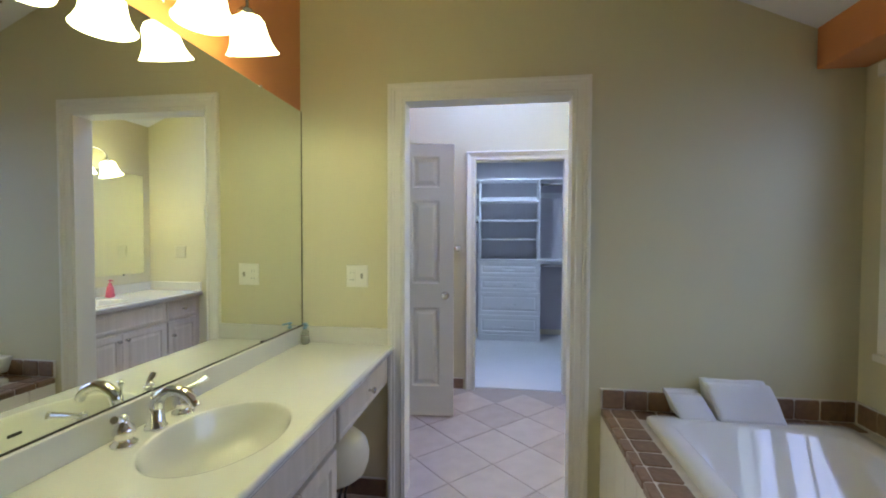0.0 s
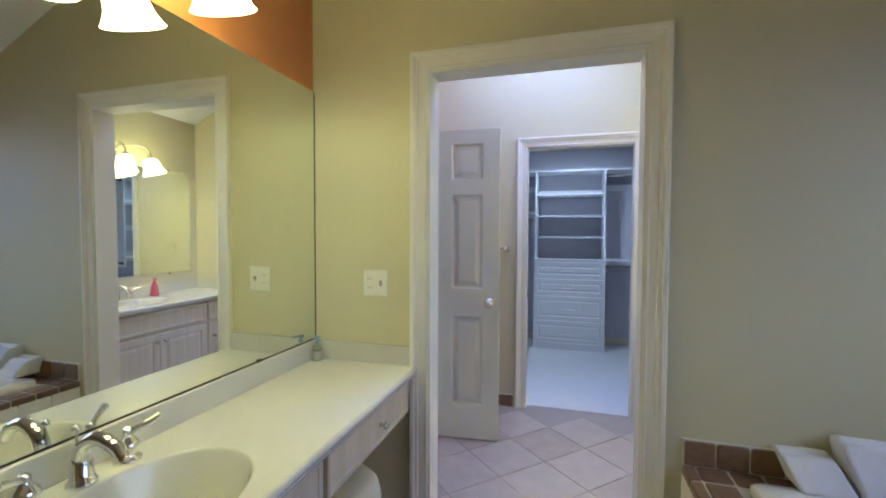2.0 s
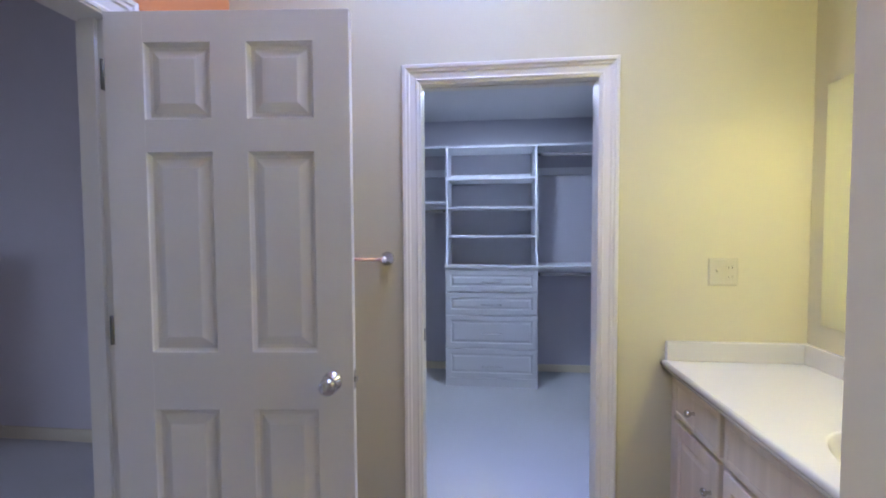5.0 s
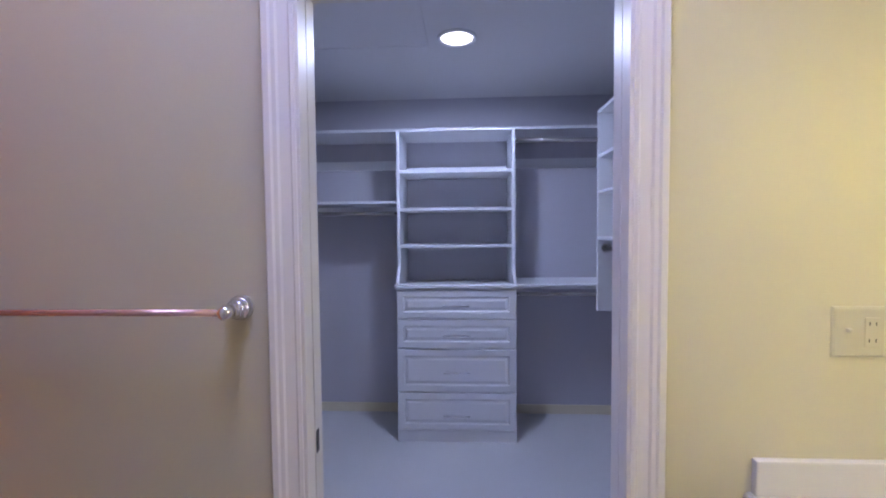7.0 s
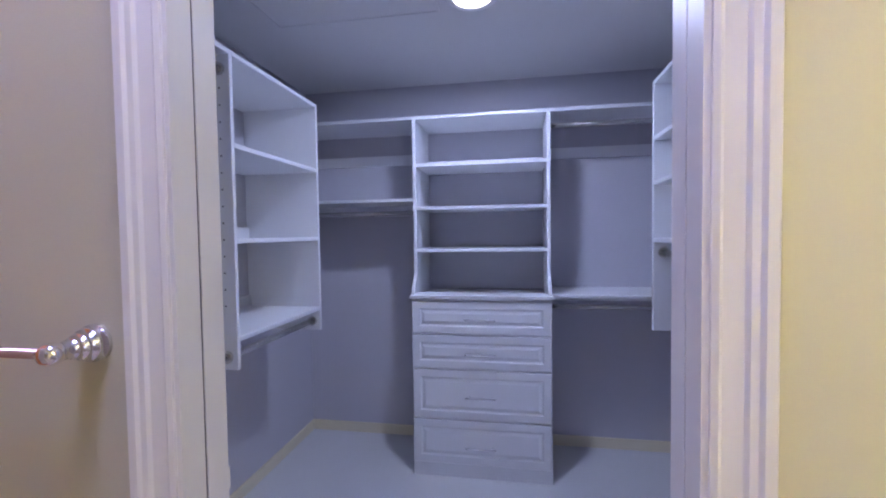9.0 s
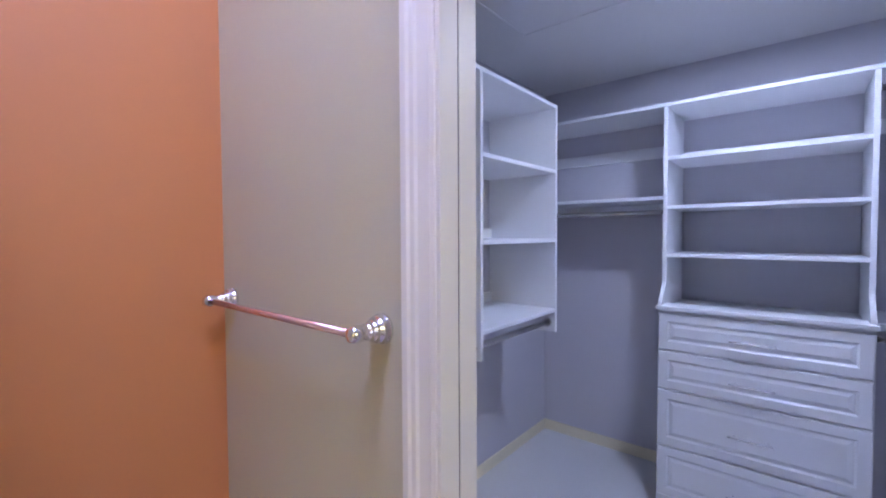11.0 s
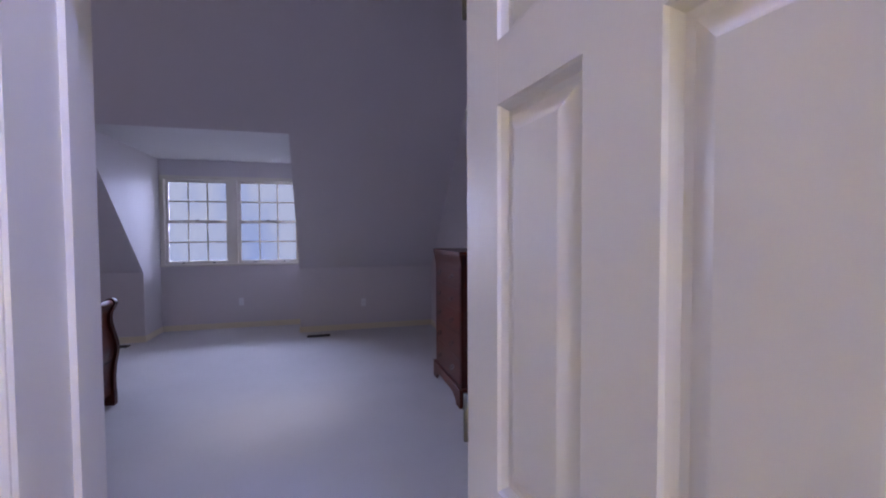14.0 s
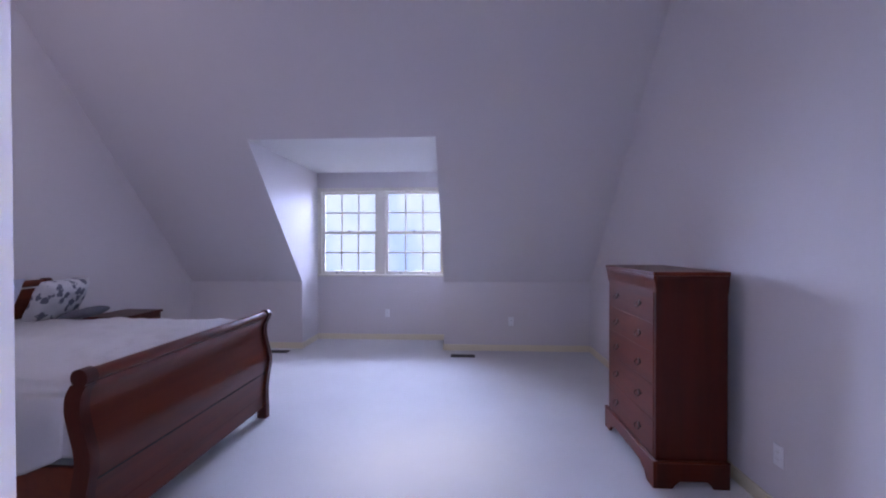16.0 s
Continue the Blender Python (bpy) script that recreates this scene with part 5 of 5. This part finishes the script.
for j in range(ny + 1):
    y = -0.98 + 1.87 * j / ny
    line = []
    for i in range(nx + 1):
        u = -1.42 + 2.84 * i / nx
        a = abs(u)
        flat = min(a, 0.93)
        over = max(0.0, a - 0.93)
        side = (1 if u > 0 else -1)
        x = (BX0 + BX1) / 2 + side * (flat * half + 0.055 * (1 - math.exp(-over * 9)))
        hem = 0.43 + 0.03 * noise.noise(Vector((y * 2.1, side, 0))) + 0.10 * max(0.0, (y - 0.55) / 0.34) ** 2
        z = 0.835 - over / 0.49 * (0.835 - hem) - 0.05 * max(0, (a - 0.72)) ** 2 * 9 * (a < 1)
        n = noise.noise(Vector((x * 2.3, y * 2.3, 1.0))) * 0.022 + noise.noise(Vector((x * 7, y * 6, 4.0))) * 0.009 + abs(noise.noise(Vector((x * 4.5 + y, y * 5.2 - x, 9.0)))) * 0.022 + abs(noise.noise(Vector((x * 11 - y * 4, y * 10, 2.0)))) * 0.010
        z += n * (1 if a < 0.93 else 0.3)
        x += side * (over > 0) * (0.022 * noise.noise(Vector((side * 3, y * 7, z * 2))) + 0.012)
        line.append(duvet.verts.new((x, y + 0.01 * noise.noise(Vector((x * 3, y * 3, 7))), z - 0.03 * max(0, (y - 0.74)) ** 1 * 2)))
    grid.append(line)
for j in range(ny):
    for i in range(nx):
        fc = duvet.faces.new((grid[j][i], grid[j][i + 1], grid[j + 1][i + 1], grid[j + 1][i]))
        fc.smooth = True
bmesh.ops.solidify(duvet, geom=duvet.faces[:], thickness=0.03)
dv = single("duvet", duvet, M_LINEN, "rumpled white duvet hanging over the bed's sides", "duvet")


def pillow_material(name):
    """White cotton printed with blue-grey leafy blots."""
    m = material(name, (0.78, 0.78, 0.80), 0.9, 0, 0.04, 6, 0.3, 260)
    n, l = m.node_tree.nodes, m.node_tree.links
    geo, vor, nz, ramp, mix = n.new("ShaderNodeNewGeometry"), n.new("ShaderNodeTexVoronoi"), n.new("ShaderNodeTexNoise"), n.new("ShaderNodeValToRGB"), n.new("ShaderNodeMix")
    vor.inputs["Scale"].default_value, nz.inputs["Scale"].default_value = 13, 42
    add = n.new("ShaderNodeMath")
    add.operation = "MULTIPLY_ADD"
    add.inputs[1].default_value = 0.75
    l.new(geo.outputs["Position"], vor.inputs["Vector"])
    l.new(geo.outputs["Position"], nz.inputs["Vector"])
    l.new(nz.outputs["Fac"], add.inputs[0])
    l.new(vor.outputs["Distance"], add.inputs[2])
    ramp.color_ramp.elements[0].position, ramp.color_ramp.elements[1].position = 0.74, 0.82
    l.new(add.outputs[0], ramp.inputs[0])
    mix.data_type = "RGBA"
    mix.inputs["A"].default_value, mix.inputs["B"].default_value = (0.17, 0.18, 0.23, 1), (0.66, 0.66, 0.68, 1)
    l.new(ramp.outputs[0], mix.inputs["Factor"])
    l.new(mix.outputs["Result"], n["Principled BSDF"].inputs["Base Color"])
    return m


M_PRINT = pillow_material("leaf-printed cotton")
M_PILLOWSHADE = material("pillow corner shade grey", (0.12, 0.125, 0.15), 0.9, 0, 0.1, 8, 0.3, 300)
M_PALEBLUE = material("pale blue cotton", (0.52, 0.58, 0.70), 0.9, 0, 0.05, 5, 0.3, 300)


def pillow(label, m, w, h, d, mat, seed):
    bm = B()
    n = 18
    faces = {}
    for s in (-1, 1):
        for j in range(n + 1):
            for i in range(n + 1):
                u, v = 2 * i / n - 1, 2 * j / n - 1
                t = max(0, (1 - u ** 4) * (1 - v ** 4)) ** 0.55
                pin = 1 - 0.07 * (1 - abs(u)) * abs(v) ** 3
                q = Vector((u * w / 2 * (1 - 0.06 * (1 - v * v) * abs(u) ** 3), s * d / 2 * t * (1 + 0.2 * noise.noise(Vector((u * 2, v * 2, seed)))), v * h / 2 * pin))
                faces[s, i, j] = bm.verts.new(q)
        for j in range(n):
            for i in range(n):
                fc = bm.faces.new((faces[s, i, j], faces[s, i + 1, j], faces[s, i + 1, j + 1], faces[s, i, j + 1]))
                fc.smooth = True
    bmesh.ops.remove_doubles(bm, verts=bm.verts[:], dist=0.0005)
    o = single("pillow", bm, mat, label, "pillow", "pillows on the bed")
    o.matrix_basis = m
    return o


pillow("white pillow with a grey leaf print leaning on the headboard", pose(-4.10, -0.80, 0.975, -26, 0, 8), 0.50, 0.40, 0.17, M_PRINT, 2)
# dark pad added where the printed pillow's corner lies in shade
pillow("small dark pad in place of the printed pillow's shaded corner", pose(-4.20, -0.66, 0.855, -80, 0, 14), 0.36, 0.24, 0.08, M_PILLOWSHADE, 5)
pillow("pale blue pillow leaning on the headboard", pose(-3.46, -0.84, 0.985, -28, 0, -5), 0.62, 0.46, 0.17, M_PALEBLUE, 4)

ns = thing("nightstand", "dark cherry nightstand beside the bed", "nightstand", (-5.03, -1.0, 0))
NX0, NX1, NY0, NY1, NZ = -5.30, -4.77, -1.21, -0.80, 0.72
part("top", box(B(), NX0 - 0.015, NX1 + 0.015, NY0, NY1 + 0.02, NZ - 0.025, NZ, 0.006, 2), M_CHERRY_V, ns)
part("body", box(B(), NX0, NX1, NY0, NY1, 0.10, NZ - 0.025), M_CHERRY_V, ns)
for z in (0.14, 0.40):
    d = part("drawer", box(B(), NX0 + 0.02, NX1 - 0.02, NY1, NY1 + 0.012, z, z + 0.24, 0.003), M_CHERRY, ns)
    part("pull", tube(B(), curve_points([(NX0 + 0.22, NY1 + 0.012, z + 0.13), (NX0 + 0.23, NY1 + 0.03, z + 0.12), (NX0 + 0.31, NY1 + 0.03, z + 0.12), (NX0 + 0.32, NY1 + 0.012, z + 0.13)], 5), 0.004, 8), M_BRONZE, d, "dark bail pull")
for x in (NX0 + 0.03, NX1 - 0.03):
    for y in (NY0 + 0.03, NY1 - 0.03):
        part("foot", box(B(), x - 0.03, x + 0.03, y - 0.03, y + 0.03, 0, 0.10, 0.005), M_CHERRY_V, ns)

# tall chest of drawers
HX0, HX1, HY0, HY1, HZ = -4.14, -3.30, 3.752, 4.165, 1.277
ch = thing("chest_of_drawers", "tall dark cherry chest with bracket feet", "chest of drawers", (-3.79, 3.9, 0))
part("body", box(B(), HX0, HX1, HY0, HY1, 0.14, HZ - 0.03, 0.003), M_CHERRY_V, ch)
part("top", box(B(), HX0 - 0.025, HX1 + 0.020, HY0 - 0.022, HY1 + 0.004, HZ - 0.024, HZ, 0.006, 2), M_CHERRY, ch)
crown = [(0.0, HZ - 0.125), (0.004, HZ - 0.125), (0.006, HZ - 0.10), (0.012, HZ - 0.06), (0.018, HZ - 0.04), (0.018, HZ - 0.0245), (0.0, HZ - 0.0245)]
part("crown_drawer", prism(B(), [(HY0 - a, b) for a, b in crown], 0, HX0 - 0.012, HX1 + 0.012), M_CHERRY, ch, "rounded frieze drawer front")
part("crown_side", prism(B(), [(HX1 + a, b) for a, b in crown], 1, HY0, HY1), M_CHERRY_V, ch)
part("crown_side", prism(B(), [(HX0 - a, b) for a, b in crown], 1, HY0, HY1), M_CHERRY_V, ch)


def bracket(p0, p1, h):
    """Outline of a plinth with bracket feet and a scalloped apron."""
    out = [(p0, 0), (p0, h), (p1, h), (p1, 0), (p1 - 0.10, 0)]
    L_ = p1 - p0
    scal = [(0.11, 0.02), (0.13, 0.045), (0.17, 0.055), (0.20, 0.075)]
    out += [(p1 - a, b) for a, b in scal] + [(p0 + L_ / 2 + 0.04, 0.078), (p0 + L_ / 2, 0.070), (p0 + L_ / 2 - 0.04, 0.078)] + [(p0 + a, b) for a, b in scal[::-1]] + [(p0 + 0.10, 0)]
    return out


def bracket_short(p0, p1, h):
    return [(p0, 0), (p0, h), (p1, h), (p1, 0), (p1 - 0.09, 0), (p1 - 0.10, 0.02), (p1 - 0.13, 0.045), (p0 + 0.13, 0.045), (p0 + 0.10, 0.02), (p0 + 0.09, 0)]


part("plinth_front", prism(B(), bracket(HX0 - 0.022, HX1 + 0.022, 0.15), 1, HY0 - 0.022, HY0 - 0.001), M_CHERRY, ch)
part("plinth_side", prism(B(), bracket_short(HY0 - 0.0005, HY1 + 0.002, 0.15), 0, HX1 + 0.001, HX1 + 0.022), M_CHERRY_V, ch)
part("plinth_side", prism(B(), bracket_short(HY0 - 0.0005, HY1 + 0.002, 0.15), 0, HX0 - 0.022, HX0 - 0.001), M_CHERRY_V, ch)
part("plinth_cap", box(box(B(), HX0 - 0.026, HX1 + 0.026, HY0 - 0.026, HY0 - 0.001, 0.15, 0.162, 0.003), HX1 + 0.0005, HX1 + 0.026, HY0 - 0.0008, HY1 + 0.003, 0.15, 0.162, 0.003), M_CHERRY, ch)
zz = [0.172, 0.385, 0.595, 0.785, 0.965, 1.165]
for z0, z1 in zip(zz, zz[1:]):
    d = part("drawer", box(B(), HX0 + 0.025, HX1 - 0.025, HY0 - 0.005, HY0, z0 + 0.0025, z1 - 0.0025, 0.002), M_CHERRY, ch)
    for x in (HX0 + 0.22, HX1 - 0.22):
        zc = (z0 + z1) / 2
        part("backplate", lathe(B(), [(0.0, 0), (0.020, 0), (0.018, 0.003), (0.0, 0.004)], (x, HY0 - 0.010, zc), Matrix.Rotation(radians(90), 4, "X"), 14), M_BRONZE, d, "dark metal pull plate")
        part("bail", tube(B(), curve_points([(x - 0.032, HY0 - 0.012, zc + 0.005), (x - 0.034, HY0 - 0.028, zc - 0.012), (x, HY0 - 0.030, zc - 0.026), (x + 0.034, HY0 - 0.028, zc - 0.012), (x + 0.032, HY0 - 0.012, zc + 0.005)], 5), 0.0035, 8), M_BRONZE, d, "dark bail handle")

# ---- tiles, piece by piece ----
def tile_mesh(name, w, h, t, mat, bevel=0.003):
    """A tile lying in x and y, its underside at z 0, with rounded rims."""
    bm = nested(B(), -w / 2, w / 2, -h / 2, h / 2, [(0, 0), (0, t - bevel), (bevel * 0.4, t - bevel * 0.35), (bevel, t)], lambda u, v, z: (u, v, z))
    return mesh_of(bm, name, mat)


def lay(mesh, m, parent):
    ob = new("tile", rnd.choice(mesh))
    ob.parent = parent
    ob.matrix_basis = m
    return ob


def tumbled_tile(name, w, h, t, mat, seed):
    """A tumbled tile lying in x and y: worn round corners, uneven sides, softly rounded rim."""
    r = random.Random(seed)
    rad = min(w, h) * 0.09
    ring = []
    for cx, cy, a0 in ((w / 2 - rad, h / 2 - rad, 0), (rad - w / 2, h / 2 - rad, 90), (rad - w / 2, rad - h / 2, 180), (w / 2 - rad, rad - h / 2, 270)):
        for k in range(3):
            a = radians(a0 + 45 * k)
            ring.append((cx + rad * math.cos(a) + r.uniform(-0.0014, 0.0014), cy + rad * math.sin(a) + r.uniform(-0.0014, 0.0014)))
    bm = B()
    loops = [[bm.verts.new((px * k, py * k, z)) for px, py in ring] for k, z in ((1.0, 0.0), (1.0, t - 0.004), (0.975, t - 0.0012), (0.90, t))]
    for p, q in zip(loops, loops[1:]):
        for k in range(len(ring)):
            fc = bm.faces.new((p[k], p[(k + 1) % len(ring)], q[(k + 1) % len(ring)], q[k]))
            fc.smooth = True
    bm.faces.new(loops[-1])
    return mesh_of(bm, name, mat)


rnd = random.Random(11)
SIDE = 0.336
square = [tile_mesh("floor_tile", SIDE - 0.004, SIDE - 0.004, 0.008, M_FLOORTILE, 0.002)]
ft = bpy.data.objects["floor_tiled"]
d = SIDE / math.sqrt(2)
x0, y0 = 0.283, 2.413
for i in range(-8, 9):
    for j in range(-16, 8):
        if (i + j) % 2:
            x, y = x0 + i * d, y0 + j * d
            if XD + 0.05 < x < (XV - 0.2 if y > YA else XR) and -1.2 < y < YB - 0.2 and not (x > 1.1 and y < 1.9) and not (x < -0.45 and y < 1.2):
                lay(square, pose(x, y, -0.0075 + rnd.uniform(-0.0006, 0.0006), 0, 0, 45), ft)

deck = [tumbled_tile("deck_tile", 0.096, 0.096, 0.0095, M_TILE, k) for k in range(5)]
edge = [tumbled_tile("edge_tile", 0.036, 0.096, 0.0095, M_TILE, 20 + k) for k in range(4)]
back = [tumbled_tile("wall_tile", 0.0985, 0.089, 0.0095, M_TILE, 40 + k) for k in range(5)]
narrow = [tumbled_tile("narrow_tile", 0.036, 0.089, 0.0095, M_TILE, 60)]
P = bpy.data.objects["tub_platform"]


def lay_on(mesh, m, parent):
    ob = lay(mesh, m, parent)
    ob.matrix_parent_inverse = Matrix.Translation(-parent.location)
    return ob


for k in range(28):
    y = YA - 0.052 - 0.104 * k
    if y < -0.95:
        break
    lay_on(deck, pose(0.898, y, TZ - 0.0085, rnd.uniform(-0.5, 0.5), rnd.uniform(-0.5, 0.5), rnd.uniform(-1, 1)), P)
    lay_on(edge, pose(0.826, y, TZ - 0.0085, 0, 0, rnd.uniform(-1, 1)), P)
    lay_on(edge, pose(TX + 0.0115, y, TZ - 0.026, 0, -90, 0), P)
for k in range(10):
    x = 0.998 + 0.104 * k
    if x < XR - 0.05:
        lay_on(deck, pose(x + 0.003, YA - 0.052, TZ - 0.0085, 0, 0, rnd.uniform(-1, 1)), P)
sp_ = tagged(thing("tile_splash", "row of rust brown tiles behind the tub", "tile border"), kind="structure")
part("grout_bed", box(B(), TX, XR - 0.001, YA - 0.010, YA - 0.001, TZ, TZ + 0.099), M_GROUT, sp_)
part("grout_bed", box(B(), XR - 0.010, XR - 0.001, -1.0, YA - 0.010, TZ, TZ + 0.099), M_GROUT, sp_)
for k in range(12):
    x = TX + 0.056 + 0.1045 * k
    if x < XR - 0.09:
        lay(back, pose(x, YA - 0.006, TZ + 0.050, 90, 0, 0), sp_)
lay(narrow, pose(XR - 0.036, YA - 0.006, TZ + 0.050, 90, 0, 0), sp_)
for k in range(24):
    y = YA - 0.07 - 0.1005 * k
    if y > -0.95:
        lay(back, pose(XR - 0.006, y, TZ + 0.050, 90, 0, -90), sp_)

bs = tagged(thing("tile_baseboard", "row of rust brown tiles at the foot of the walls", "tile border"), kind="structure")


def tile_row(axis, fixed, a, b, face):
    """A skirting of tiles from a to b along one axis; face turns it into the room."""
    lo, hi = min(fixed, fixed + face[1] * 0.010), max(fixed, fixed + face[1] * 0.010)
    part("grout_bed", box(B(), a, b, lo, hi, 0, 0.100) if axis == "x" else box(B(), lo, hi, a, b, 0, 0.100), M_GROUT, bs)
    n = max(1, round((b - a) / 0.1005))
    for k in range(n):
        p = a + (b - a) * (k + 0.5) / n
        s = (b - a) / n / 0.1005
        ob = lay(back, (pose(p, fixed + face[1] * 0.005, 0.051, 90, 0, face[0]) if axis == "x" else pose(fixed + face[1] * 0.005, p, 0.051, 90, 0, face[0])), bs)


tile_row("x", YB, XD + 0.001, CLOSET[0] - 0.088, (0, -1))
tile_row("x", YB, CLOSET[1] + 0.088, 1.168, (0, -1))
tile_row("y", XD, BEDDOOR[1] + 0.09, YB - 0.012, (90, 1))
tile_row("x", YA, XL + 0.005, DOOR1[0] - 0.088, (0, -1))
tile_row("x", YA2, XD + 0.005, DOOR1[0] - 0.07, (180, 1))
tile_row("x", YA2, DOOR1[1] + 0.07, 1.215, (180, 1))
tile_row("y", XL, 1.35, YA - 0.012, (90, 1))
